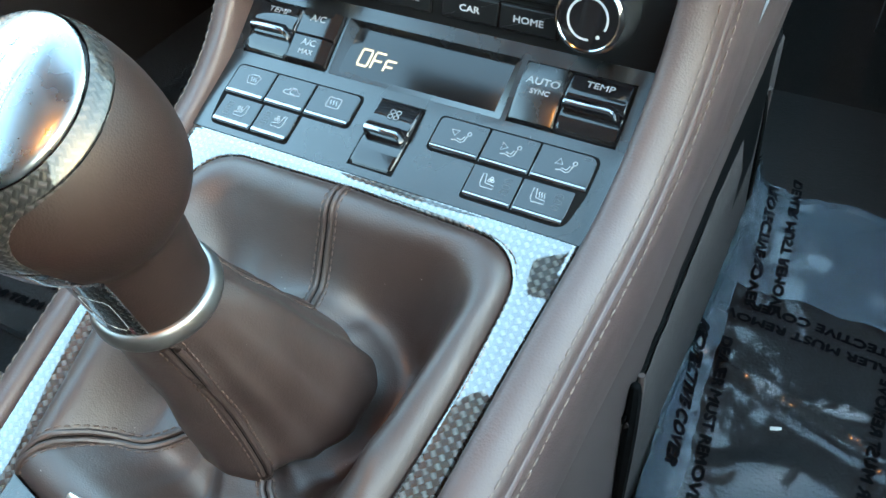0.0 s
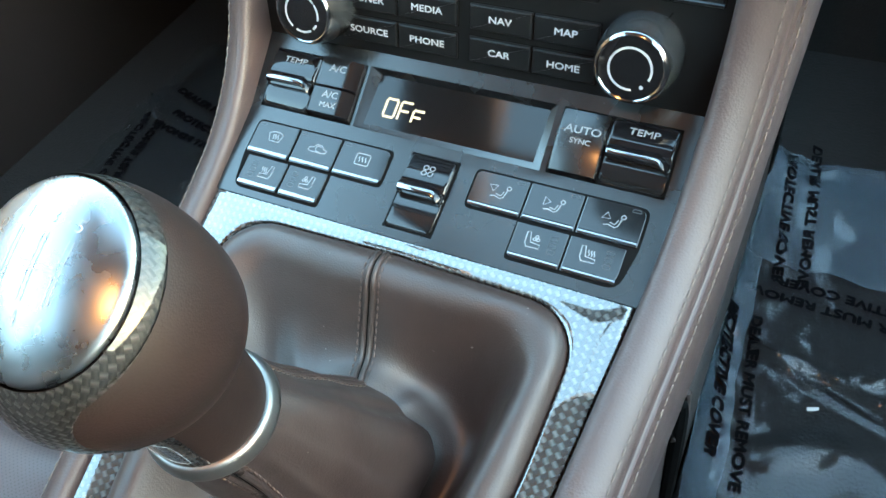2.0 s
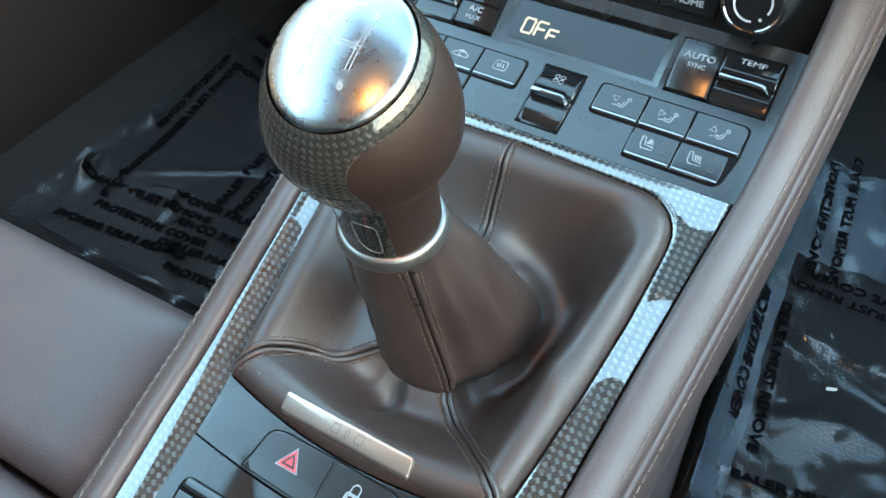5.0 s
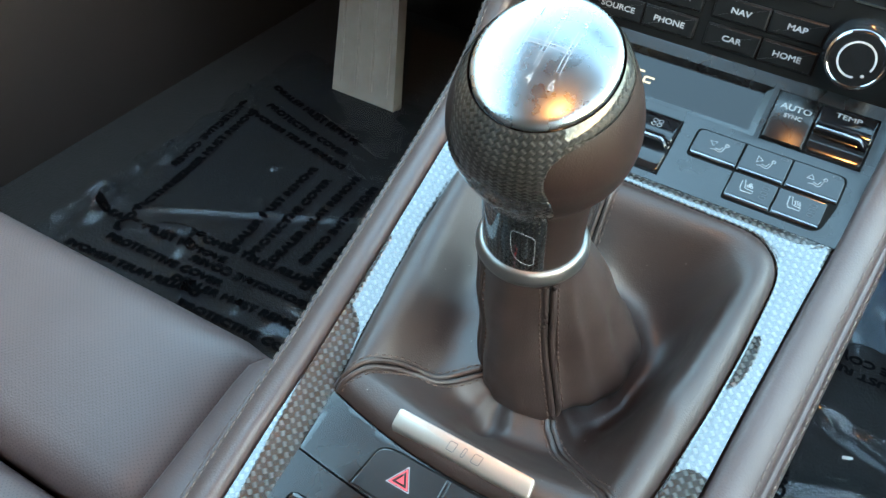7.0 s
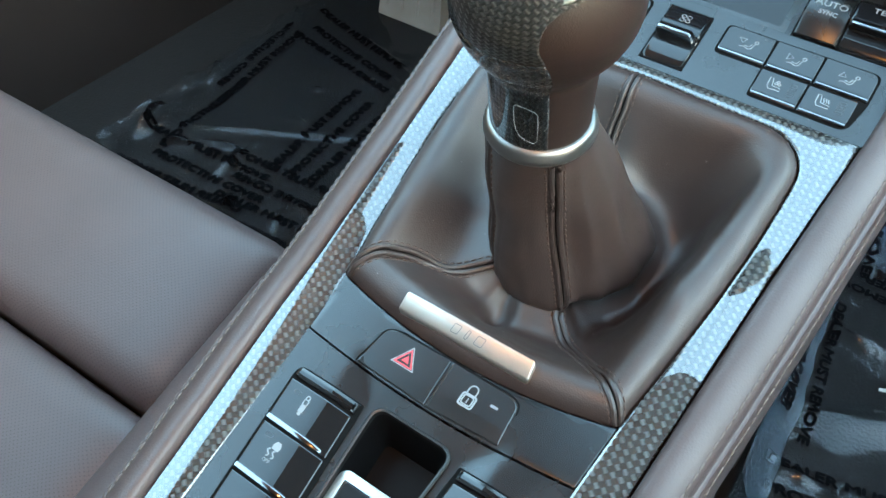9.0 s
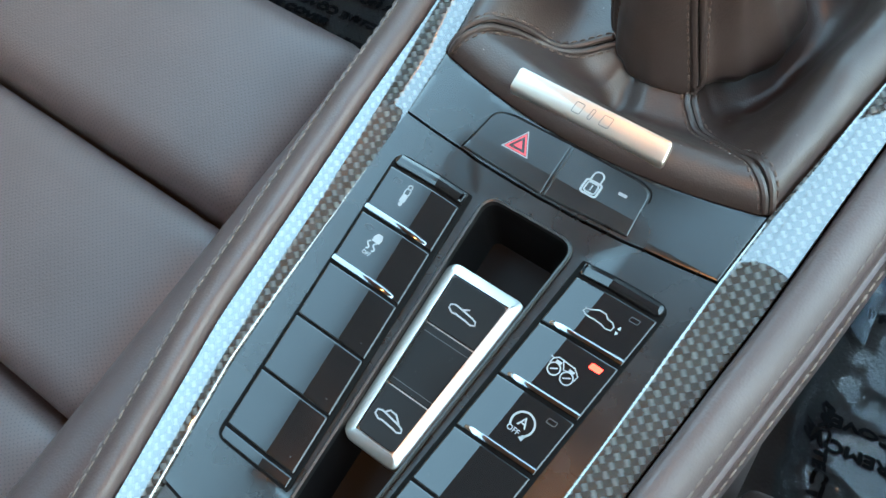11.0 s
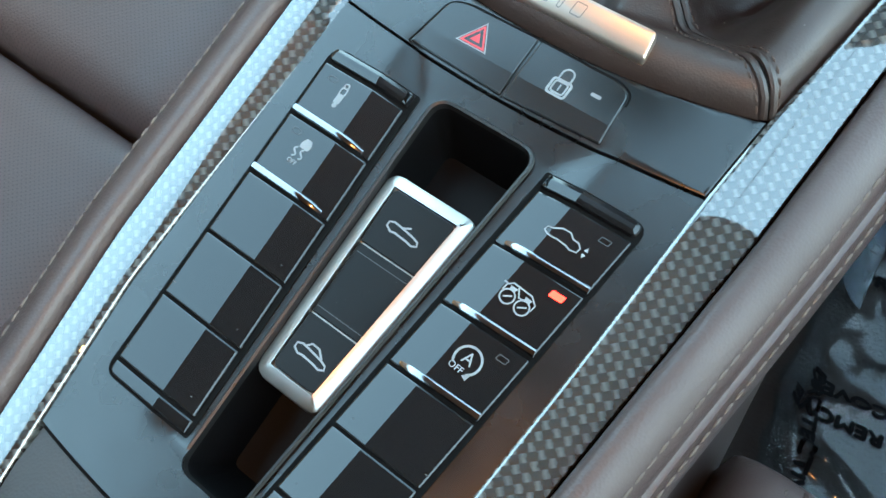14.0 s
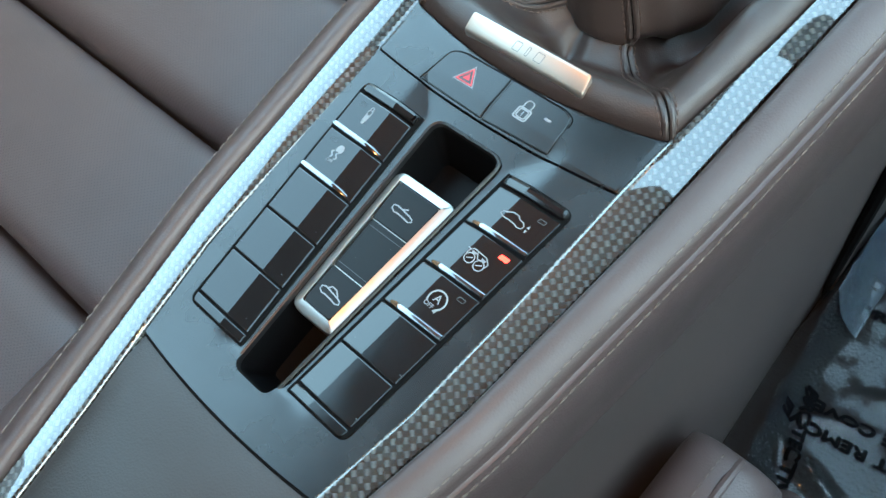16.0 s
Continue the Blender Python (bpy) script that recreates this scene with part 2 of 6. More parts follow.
def film_material(name, milk, colour):
    """Clear protective film: see-through and slightly milky, with sharp glints on its creases."""
    m = bpy.data.materials.new(name)
    m.use_nodes = True
    t = m.node_tree
    t.nodes.remove(t.nodes["Principled BSDF"])
    co = t.nodes.new("ShaderNodeTexCoord")
    bump = None
    for size, strength, dist in ((0.05, 0.35, 0.005), (0.015, 0.10, 0.0012)):
        n = t.nodes.new("ShaderNodeTexNoise")
        n.inputs["Scale"].default_value, n.inputs["Detail"].default_value, n.inputs["Distortion"].default_value = 1 / size, 2, 1.2
        t.links.new(co.outputs["Object"], n.inputs["Vector"])
        b = t.nodes.new("ShaderNodeBump")
        b.inputs["Strength"].default_value, b.inputs["Distance"].default_value = strength, dist
        t.links.new(n.outputs["Fac"], b.inputs["Height"])
        if bump:
            t.links.new(bump.outputs["Normal"], b.inputs["Normal"])
        bump = b
    clear, cloud, gloss = t.nodes.new("ShaderNodeBsdfTransparent"), t.nodes.new("ShaderNodeBsdfDiffuse"), t.nodes.new("ShaderNodeBsdfGlossy")
    clear.inputs["Color"].default_value = (0.94, 0.95, 0.95, 1)
    cloud.inputs["Color"].default_value = (*colour, 1)
    gloss.inputs["Roughness"].default_value = 0.09
    body, skin, bend = t.nodes.new("ShaderNodeMixShader"), t.nodes.new("ShaderNodeMixShader"), t.nodes.new("ShaderNodeFresnel")
    body.inputs["Fac"].default_value, bend.inputs["IOR"].default_value = milk, 1.39
    t.links.new(bump.outputs["Normal"], gloss.inputs["Normal"])
    t.links.new(bump.outputs["Normal"], bend.inputs["Normal"])
    t.links.new(clear.outputs[0], body.inputs[1])
    t.links.new(cloud.outputs[0], body.inputs[2])
    t.links.new(bend.outputs[0], skin.inputs["Fac"])
    t.links.new(body.outputs[0], skin.inputs[1])
    t.links.new(gloss.outputs[0], skin.inputs[2])
    t.links.new(skin.outputs[0], t.nodes["Material Output"].inputs["Surface"])
    return m


FILM = film_material("clear_film", 0.20, (0.042, 0.044, 0.047))
FOLDED_FILM = film_material("doubled_film", 0.50, (0.085, 0.105, 0.125))
PAPER = material("white_paper", (0.55, 0.54, 0.50), 0.8, grain=0.2, grain_size=0.001)


# ---- helpers for building ----
def mesh_of(bm, mat, name, smooth=40):
    bmesh.ops.recalc_face_normals(bm, faces=bm.faces)
    me = bpy.data.meshes.new(name)
    bm.to_mesh(me)
    bm.free()
    me.materials.append(mat)
    if smooth:
        whole = sum(p.area for p in me.polygons)
        me.polygons.foreach_set("use_smooth", [p.loop_total < 5 and p.area < 0.25 * whole for p in me.polygons])
        me.set_sharp_from_angle(angle=radians(smooth))
    return me


def part(name, bm, mat, parent, label="", smooth=40):
    ob = new(name, mesh_of(bm, mat, name, smooth))
    ob.parent = parent
    if label:
        tagged(ob, label)
    return ob


def thing(name, label, category, group="", m=None, kind=""):
    ob = new(name)
    ob.empty_display_size = 0.02
    ob.matrix_basis = K if m is None else m
    return tagged(ob, label, category, group, kind)


def lerp(y, ys, xs):
    return float(np.interp(y, ys, xs))


def trim_out(y):
    return lerp(y, (-0.27, -0.194, -0.10, 0, 0.04, 0.10, 0.15, 0.19, 0.25, 0.30, 0.45), (0.043, 0.056, 0.072, 0.0808, 0.083, 0.087, 0.091, 0.0945, 0.0985, 0.102, 0.106))


def panel_in(y):
    return lerp(y, (-0.27, -0.19, -0.155, -0.11, -0.06, 0, 0.028, 0.055, 0.09, 0.12, 0.15), (0.033, 0.044, 0.050, 0.0572, 0.0605, 0.0635, 0.066, 0.070, 0.0745, 0.077, 0.078))


def ramp(y):
    return lerp(y, (-1, 0.03, 0.19, 0.21, 0.231, 0.257, 0.27), (0, 0, 0.009, 0.0113, 0.0141, 0.0235, 0.029))


def flat(x, y):
    return ramp(y)


FACET, FRONT_FOLD, FRONT_SLOPE, REAR_FOLD, REAR_SLOPE = 0.0122, 0.0045, 0.14, -0.1352, 0.60


def fold_in(y):
    """Half the breadth of the sunk strip round the well."""
    return 0.0232 + (y + 0.02) * 0.0847


def valley(x, y):
    """The switch panel: flat outside, with folded facets that fall to a sunk strip round the well."""
    side = VALLEY * max(0.0, min(FACET, fold_in(y) + FACET - abs(x)))
    front = FRONT_SLOPE * max(0.0, FRONT_FOLD - y)
    rear = REAR_SLOPE * max(0.0, y - REAR_FOLD)
    return ramp(y) - min(side, front, rear)


def panel_shape(bm):
    """Folds a flat part of the switch panel along the creases of valley()."""
    low = FRONT_FOLD - VALLEY * FACET / FRONT_SLOPE
    high = REAR_FOLD + VALLEY * FACET / REAR_SLOPE
    lines = [((0, y), (1, y)) for y in (FRONT_FOLD, low, REAR_FOLD, high)]
    for s in (-1, 1):
        lines += [((s * (fold_in(-0.13) + o), -0.13), (s * (fold_in(0.0) + o), 0.0)) for o in (0, FACET)]
        lines += [((s * (fold_in(FRONT_FOLD) + FACET), FRONT_FOLD), (s * fold_in(low), low)), ((s * (fold_in(REAR_FOLD) + FACET), REAR_FOLD), (s * fold_in(high), high))]
    for (x0, y0), (x1, y1) in lines:
        bmesh.ops.bisect_plane(bm, geom=bm.verts[:] + bm.edges[:] + bm.faces[:], dist=1e-6, plane_co=(x0, y0, 0), plane_no=(y1 - y0, x0 - x1, 0))
    for v in bm.verts:
        v.co.z += valley(v.co.x, v.co.y) - ramp(v.co.y)


def soft_shape(bm):
    """Folds a plate of the switch panel as panel_shape() does, with every crease rounded off."""
    xs_, ys2 = [v.co.x for v in bm.verts], [v.co.y for v in bm.verts]
    for k in range(int((max(xs_) - min(xs_)) / 0.003)):
        bmesh.ops.bisect_plane(bm, geom=bm.verts[:] + bm.edges[:] + bm.faces[:], dist=1e-6, plane_co=(min(xs_) + 0.003 * (k + 0.5), 0, 0), plane_no=(1, 0, 0))
    for k in range(int((max(ys2) - min(ys2)) / 0.003)):
        bmesh.ops.bisect_plane(bm, geom=bm.verts[:] + bm.edges[:] + bm.faces[:], dist=1e-6, plane_co=(0, min(ys2) + 0.003 * (k + 0.5), 0), plane_no=(0, 1, 0))
    near = [(i * 0.0014, j * 0.0014) for i in (-1, 0, 1) for j in (-1, 0, 1)]
    for v in bm.verts:
        v.co.z += sum(valley(v.co.x + i, v.co.y + j) for i, j in near) / 9 - ramp(v.co.y)


def rounded(pts, radius, n=4):
    """A polygon with its corners rounded off; radius: one, or one a corner."""
    out = []
    for i, p in enumerate(pts):
        r = radius[i] if isinstance(radius, (list, tuple)) else radius
        p, a, b = Vector(p), Vector(pts[i - 1]), Vector(pts[(i + 1) % len(pts)])
        if r <= 0:
            out.append(tuple(p))
            continue
        da, db = (a - p).normalized(), (b - p).normalized()
        r = min(r, (a - p).length * 0.48, (b - p).length * 0.48)
        for k in range(n + 1):
            f = k / n
            q = p + da * r * (1 - f) ** 2 + db * r * f**2
            out.append((q.x, q.y))
    return out


def inset(poly, d):
    n, out = len(poly), []
    area = sum(poly[i - 1][0] * poly[i][1] - poly[i][0] * poly[i - 1][1] for i in range(n))
    s = 1 if area > 0 else -1
    for i in range(n):
        p, a, b = Vector(poly[i]), Vector(poly[i - 1]), Vector(poly[(i + 1) % n])
        e1, e2 = (p - a), (b - p)
        if e1.length < 1e-9 or e2.length < 1e-9:
            out.append(tuple(p))
            continue
        e1.normalize(), e2.normalize()
        n1, n2 = Vector((-e1.y, e1.x)) * s, Vector((-e2.y, e2.x)) * s
        m = (n1 + n2)
        if m.length < 1e-6:
            m = n1
        m.normalize()
        q = p + m * d / max(0.5, m.dot(n1))
        out.append((q.x, q.y))
    return out


def loft(bm, loops, cap_first=False, cap_last=True, closed=True):
    rows = [[bm.verts.new(p) for p in loop] for loop in loops]
    for a, b in zip(rows, rows[1:]):
        for i in range(len(a) if closed else len(a) - 1):
            j = (i + 1) % len(a)
            bm.faces.new((a[i], a[j], b[j], b[i]))
    if cap_last:
        bm.faces.new(rows[-1])
    if cap_first:
        bm.faces.new(rows[0][::-1])
    return rows


def prism(bm, poly, h, bevel=0.0005, depth=0.002, base=flat):
    """A low key or plate with a rolled edge, standing h over the base surface."""
    def loop(d, z):
        return [(x, y, base(x, y) + z) for x, y in inset(poly, d)]
    loft(bm, [loop(0, -depth), loop(0, h - bevel), loop(bevel * 0.3, h - bevel * 0.3), loop(bevel, h)])


def box(bm, x0, x1, y0, y1, z0, z1, r=0.001):
    prism(bm, [(x0, y0), (x1, y0), (x1, y1), (x0, y1)], z1, r, -z0, base=lambda x, y: 0.0)


def ribbon(bm, pts, w, base, h=0.0001, closed=False):
    """A printed line of width w along points on the base surface."""
    pts = [Vector(p) for p in pts]
    n = len(pts)
    sides = []
    for i in range(n):
        a = pts[i - 1] if (i > 0 or closed) else pts[i]
        b = pts[(i + 1) % n] if (i < n - 1 or closed) else pts[i]
        d = (b - a)
        d = d.normalized() if d.length > 1e-9 else Vector((1, 0))
        s = Vector((-d.y, d.x)) * w / 2
        sides.append((pts[i] + s, pts[i] - s))
    vs = [[bm.verts.new((q.x, q.y, base(q.x, q.y) + h)) for q in s] for s in sides]
    for i in range(n if closed else n - 1):
        j = (i + 1) % n
        bm.faces.new((vs[i][0], vs[i][1], vs[j][1], vs[j][0]))


def patch(bm, poly, base, h=0.0001):
    bm.faces.new([bm.verts.new((x, y, base(x, y) + h)) for x, y in poly])


def arc(cx, cy, r, a0, a1, n=14, ry=None):
    return [(cx + r * math.cos(radians(a0 + (a1 - a0) * i / n)), cy + (ry or r) * math.sin(radians(a0 + (a1 - a0) * i / n))) for i in range(n + 1)]


def lettering(bm, text, size, cx, cy, base, h=0.0001, turn=0.0, mirror=False, squeeze=1.0, bold=0.0):
    cu = bpy.data.curves.new("text", "FONT")
    cu.body, cu.size, cu.align_x, cu.align_y, cu.resolution_u = text, size, "CENTER", "CENTER", 3
    ob = bpy.data.objects.new("text", cu)
    scene.collection.objects.link(ob)
    me = bpy.data.meshes.new_from_object(ob)
    c, s = math.cos(radians(turn)), math.sin(radians(turn))
    for k, (dx, dy) in enumerate(((-bold, 0), (bold, 0), (0, -bold), (0, bold)) if bold else ((0, 0),)):
        vs = []
        for v in me.vertices:
            x, y = v.co.x * squeeze * (-1 if mirror else 1) + dx, v.co.y + dy
            x, y = cx + x * c - y * s, cy + x * s + y * c
            vs.append(bm.verts.new((x, y, base(x, y) + h + 0.00001 * k)))
        for p in me.polygons:
            bm.faces.new([vs[i] for i in p.vertices])
    bpy.data.objects.remove(ob)
    bpy.data.meshes.remove(me)
    bpy.data.curves.remove(cu)


def capsule(bm, a, b, r, up, sides=5):
    """A short stitch from a to b, thickest in its middle."""
    a, b = Vector(a), Vector(b)
    d = (b - a).normalized()
    s = d.cross(Vector(up)).normalized()
    n = s.cross(d)
    loops = []
    for f, k in ((0, 0.35), (0.2, 0.9), (0.5, 1.0), (0.8, 0.9), (1, 0.35)):
        c = a + (b - a) * f + n * r * 0.55 * math.sin(math.pi * f)
        loops.append([c + (s * math.cos(2 * math.pi * i / sides) + n * math.sin(2 * math.pi * i / sides)) * r * k for i in range(sides)])
    loft(bm, loops, True, True)


def stitches(bm, pts, pitch, length, r, up=(0, 0, 1)):
    """Stitches of even pitch along a line of points in space."""
    pts = [Vector(p) for p in pts]
    run = [0.0]
    for a, b in zip(pts, pts[1:]):
        run.append(run[-1] + (b - a).length)

    def at(s):
        return Vector([float(np.interp(s, run, [p[k] for p in pts])) for k in range(3)])
    s = pitch * 0.3
    while s + length < run[-1]:
        capsule(bm, at(s), at(s + length), r, up)
        s += pitch


def tube(bm, pts, r, sides=8, up=(0, 0, 1), flat_k=1.0):
    pts = [Vector(p) for p in pts]
    loops = []
    for i, p in enumerate(pts):
        d = (pts[min(i + 1, len(pts) - 1)] - pts[max(i - 1, 0)]).normalized()
        s = d.cross(Vector(up)).normalized()
        n = s.cross(d)
        rr = r(i / (len(pts) - 1)) if callable(r) else r
        loops.append([p + (s * math.cos(2 * math.pi * k / sides) + n * flat_k * math.sin(2 * math.pi * k / sides)) * rr for k in range(sides)])
    loft(bm, loops, True, True)


def smooth_line(pts, n=40):
    pts = [Vector(p) for p in pts]
    out = []
    for i in range(len(pts) - 1):
        p0, p1, p2, p3 = pts[max(i - 1, 0)], pts[i], pts[i + 1], pts[min(i + 2, len(pts) - 1)]
        for k in range(n // (len(pts) - 1)):
            t = k / (n // (len(pts) - 1))
            out.append(0.5 * ((2 * p1) + (p2 - p0) * t + (2 * p0 - 5 * p1 + 4 * p2 - p3) * t * t + (3 * p1 - p0 - 3 * p2 + p3) * t ** 3))
    return out + [pts[-1]]


def pad(bm, x0, x1, y0, y1, z0, z1, r, crown=0.0, nx=14, ny=14, dent=0.0):
    """An upholstered block with rolled edges and a swelling top."""
    def spaced(a, b, n):
        return [a + (b - a) * (0.5 - 0.5 * math.cos(math.pi * i / n)) for i in range(n + 1)]
    xs, ys = spaced(x0, x1, nx), spaced(y0, y1, ny)
    grid = []
    for y in ys:
        row = []
        for x in xs:
            dx, dy = min(x - x0, x1 - x), min(y - y0, y1 - y)
            z = z1
            for d in (dx, dy):
                if d < r:
                    z -= r - math.sqrt(max(0.0, r * r - (r - d) ** 2))
            fx, fy = (x - x0) / (x1 - x0), (y - y0) / (y1 - y0)
            z += crown * 16 * fx * (1 - fx) * fy * (1 - fy)
            z += dent * (noise.noise(Vector((x * 14, y * 14, 3.1))) + 0.5 * noise.noise(Vector((x * 40, y * 40, 8.1))))
            row.append((x, y, z))
        grid.append(row)
    rows = [[bm.verts.new(p) for p in row] for row in grid]
    for a, b in zip(rows, rows[1:]):
        for i in range(len(a) - 1):
            bm.faces.new((a[i], a[i + 1], b[i + 1], b[i]))
    ring = rows[0] + [r_[-1] for r_ in rows[1:]] + rows[-1][-2::-1] + [r_[0] for r_ in rows[-2:0:-1]]
    low = [bm.verts.new((v.co.x, v.co.y, z0)) for v in ring]
    for i in range(len(ring)):
        j = (i + 1) % len(ring)
        bm.faces.new((ring[i], low[i], low[j], ring[j]))

# ---- setting: ground, unseen canopy, body shell ----
def slab(name, x0, x1, y0, y1, z0, z1, mat, label, m=None, category=""):
    bm = bmesh.new()
    box(bm, x0, x1, y0, y1, z0, z1, 0.004)
    ob = new(name, mesh_of(bm, mat, name))
    ob.matrix_basis = m or Matrix()
    return tagged(ob, label, category, kind="structure")


bm = bmesh.new()
bm.faces.new([bm.verts.new(p) for p in ((-800, -800, -0.25), (800, -800, -0.25), (800, 800, -0.25), (-800, 800, -0.25))])
tagged(new("ground", mesh_of(bm, ASPHALT, "ground")), "grey asphalt ground under and round the car", kind="structure")
# canopy slabs out of view, added to block the sky from glossy parts
slab("unseen_canopy", 0, 0.87, -0.95 - CANOPY_Y, 0, CANOPY_Z, CANOPY_Z + 0.05, WOOD, "unseen brown canopy over the rear of the cabin, added to darken reflections", pose(CANOPY_X, CANOPY_Y, 0))
slab("unseen_canopy_front", CANOPY_X, -0.27, CANOPY_Y + 0.002, 0.22, CANOPY_Z, CANOPY_Z + 0.05, WOOD, "unseen brown canopy piece over the driver's side, added to darken reflections")
lamp_thing = thing("canopy_lamp", "small round warm lamp under the unseen canopy", "lamp", "", Matrix())
bm = bmesh.new()
loft(bm, [[(LAMP_AT[0] + r * math.cos(math.pi * k / 12), LAMP_AT[1] + r * math.sin(math.pi * k / 12), LAMP_AT[2] + h) for k in range(24)] for r, h in ((0.026, 0.0), (0.032, -0.002), (0.034, 0.004), (0.034, 0.040))], False, True)
part("housing", bm, WOOD, lamp_thing)
# the rear-view mirror hanging from the canopy's front edge, seen as a dark shape in the glossy trim
mirror = thing("rear_view_mirror", "black oval rear-view mirror hanging from the canopy", "mirror", m=pose(0.064, 0.225, 0.82, 30, 0, 0))
bm = bmesh.new()
oval = [(0.088 * abs(math.cos(a)) ** 0.7 * (1 if math.cos(a) > 0 else -1), 0.033 * abs(math.sin(a)) ** 0.7 * (1 if math.sin(a) > 0 else -1)) for a in np.linspace(0, 2 * math.pi, 40, endpoint=False)]
loft(bm, [[(x * k, y * k, z) for x, y in oval] for k, z in ((0.93, -0.006), (1.0, -0.002), (1.0, 0.006), (0.92, 0.018), (0.6, 0.028))], True, True)
part("housing", bm, PLASTIC, mirror)
bm = bmesh.new()
loft(bm, [[(x * 0.88, y * 0.85, z) for x, y in oval] for z in (-0.0075, -0.0068)], True, True)
part("glass", bm, GLOSS, mirror, "dark mirror glass")
bm = bmesh.new()
tube(bm, [(0, 0.0, 0.020), (0, 0.01, 0.06), (0, 0.03, 0.16), (0, 0.077, 0.394)], 0.0018, 8)
part("stem", bm, PLASTIC, mirror)
slab("floor", -0.78, 0.78, -0.9, 0.95, -0.06, -0.012, CARPET, "black carpeted car floor")
# door panels and rear wall stand tall to keep low sky light out
slab("wall_left", -0.80, -0.74, -0.9, 0.95, -0.05, 0.86, DASH, "dark brown inner door panel on the driver's side, raised to block low sky")
slab("wall_right", 0.74, 0.80, -0.9, 0.95, -0.05, 0.69, DASH, "dark brown inner door panel on the passenger's side, raised to block warm low sky")
slab("wall_rear", -0.8, 0.8, -0.96, -0.88, -0.05, 1.2, DASH, "dark unseen wall behind the seats, raised to block the sky")
slab("wall_front", -0.8, 0.8, 0.93, 0.98, -0.05, 0.55, CARPET, "black carpeted bulkhead in front of the footwells")


def hull(name, pts_yz, x0, x1, mat, label, n=1):
    """A long moulding of constant section across the car."""
    bm = bmesh.new()
    loft(bm, [[(x, y, z) for y, z in pts_yz] for x in np.linspace(x0, x1, n + 1)], True, True)
    return tagged(new(name, mesh_of(bm, mat, name)), label, kind="structure")


DASH_RIGHT = [(0.93, 0.16), (0.78, 0.17), (0.66, 0.24), (0.60, 0.33), (0.59, 0.46), (0.62, 0.56), (0.72, 0.60), (0.94, 0.60)]
hull("dash_passenger", DASH_RIGHT, 0.17, 0.74, DASH, "dark brown lower dashboard and glovebox")
# driver's dash sits further rearward, out of view, to shade the footwell
hull("dash_driver", [(y - 0.09 * (y < 0.9), z + 0.05) for y, z in DASH_RIGHT], -0.74, -0.17, DASH, "dark lower dashboard over the driver's footwell, set back to shade it")

# ---- console body, side skins and lid ----


def skirt(y):
    """How far out the console's flank stands at its foot."""
    return lerp(y, (-0.42, -0.20, -0.08, 0.02, 0.10, 0.20, 0.30, 0.5), (0.150, 0.142, 0.128, 0.120, 0.113, 0.107, 0.102, 0.100))


console = thing("centre_console", "sloping sports car centre console in brown leather and black plastic", "console")
bm = bmesh.new()
ys = np.linspace(-0.42, 0.50, 40)
for s in (-1, 1):
    loft(bm, [[(s * (trim_out(y) + 0.017), y, ramp(min(y, 0.25)) - 0.030), (s * (trim_out(y) + 0.0195), y, ramp(min(y, 0.25)) - 0.06), (s * (trim_out(y) + 0.0165), y, ramp(min(y, 0.25)) - 0.085), (s * (trim_out(y) + 0.0100), y, ramp(min(y, 0.25)) - 0.105), (s * (trim_out(y) + 0.004), y, ramp(min(y, 0.25)) - 0.105), (s * (trim_out(y) + 0.004), y, ramp(min(y, 0.25)) - 0.03)] for y in ys], True, True)
part("side_skin", bm, LEATHER, console, "brown leather side of the console")
for s in (-1, 1):
    bm = bmesh.new()
    loft(bm, [[(s * (trim_out(y) + 0.0105), y, ramp(min(y, 0.25)) - 0.095), (s * (trim_out(y) + 0.0120), y, ramp(min(y, 0.25)) - 0.125), (s * (0.35 * (trim_out(y) + 0.012) + 0.65 * skirt(y)), y, -0.20), (s * skirt(y), y, -0.30), (s * (skirt(y) + 0.002), y, -0.46), (s * (trim_out(y) - 0.010), y, -0.46), (s * (trim_out(y) + 0.002), y, ramp(min(y, 0.25)) - 0.095)] for y in ys], True, True)
    part("lower_side_panel", bm, TAUPE, console, "taupe moulded lower side panel")
# storage pocket on the passenger's flank: a carpet panel with a frayed top edge between two piped ends
pocket = thing("storage_pocket", "taupe carpet storage pocket with piped ends on the console's flank", "pocket")
ys_ = np.linspace(0.205, 0.535, 90)
fray = [-0.196 + 0.0035 * noise.noise(Vector((y * 60, 2.0, 1.0))) + 0.0025 * noise.noise(Vector((y * 190, 5.0, 3.0))) for y in ys_]
bm = bmesh.new()
loft(bm, [[(0.1085, y, z - 0.004), (0.1100, y, z), (0.1115, y, z - 0.003), (0.1120, y, -0.26), (0.1110, y, -0.42), (0.1060, y, -0.42)] for y, z in zip(ys_, fray)], True, True)
part("carpet_panel", bm, POCKET, pocket)
bm = bmesh.new()
loft(bm, [[(0.1070, y, z - 0.006), (0.1092, y, z + 0.001), (0.1088, y, z + 0.0045 + 0.004 * noise.noise(Vector((y * 110, 9.0, 1.0)))), (0.1040, y, z + 0.004)] for y, z in zip(ys_, fray)], True, True)
part("frayed_gap", bm, GAP, pocket, "dark frayed gap along the pocket's top")
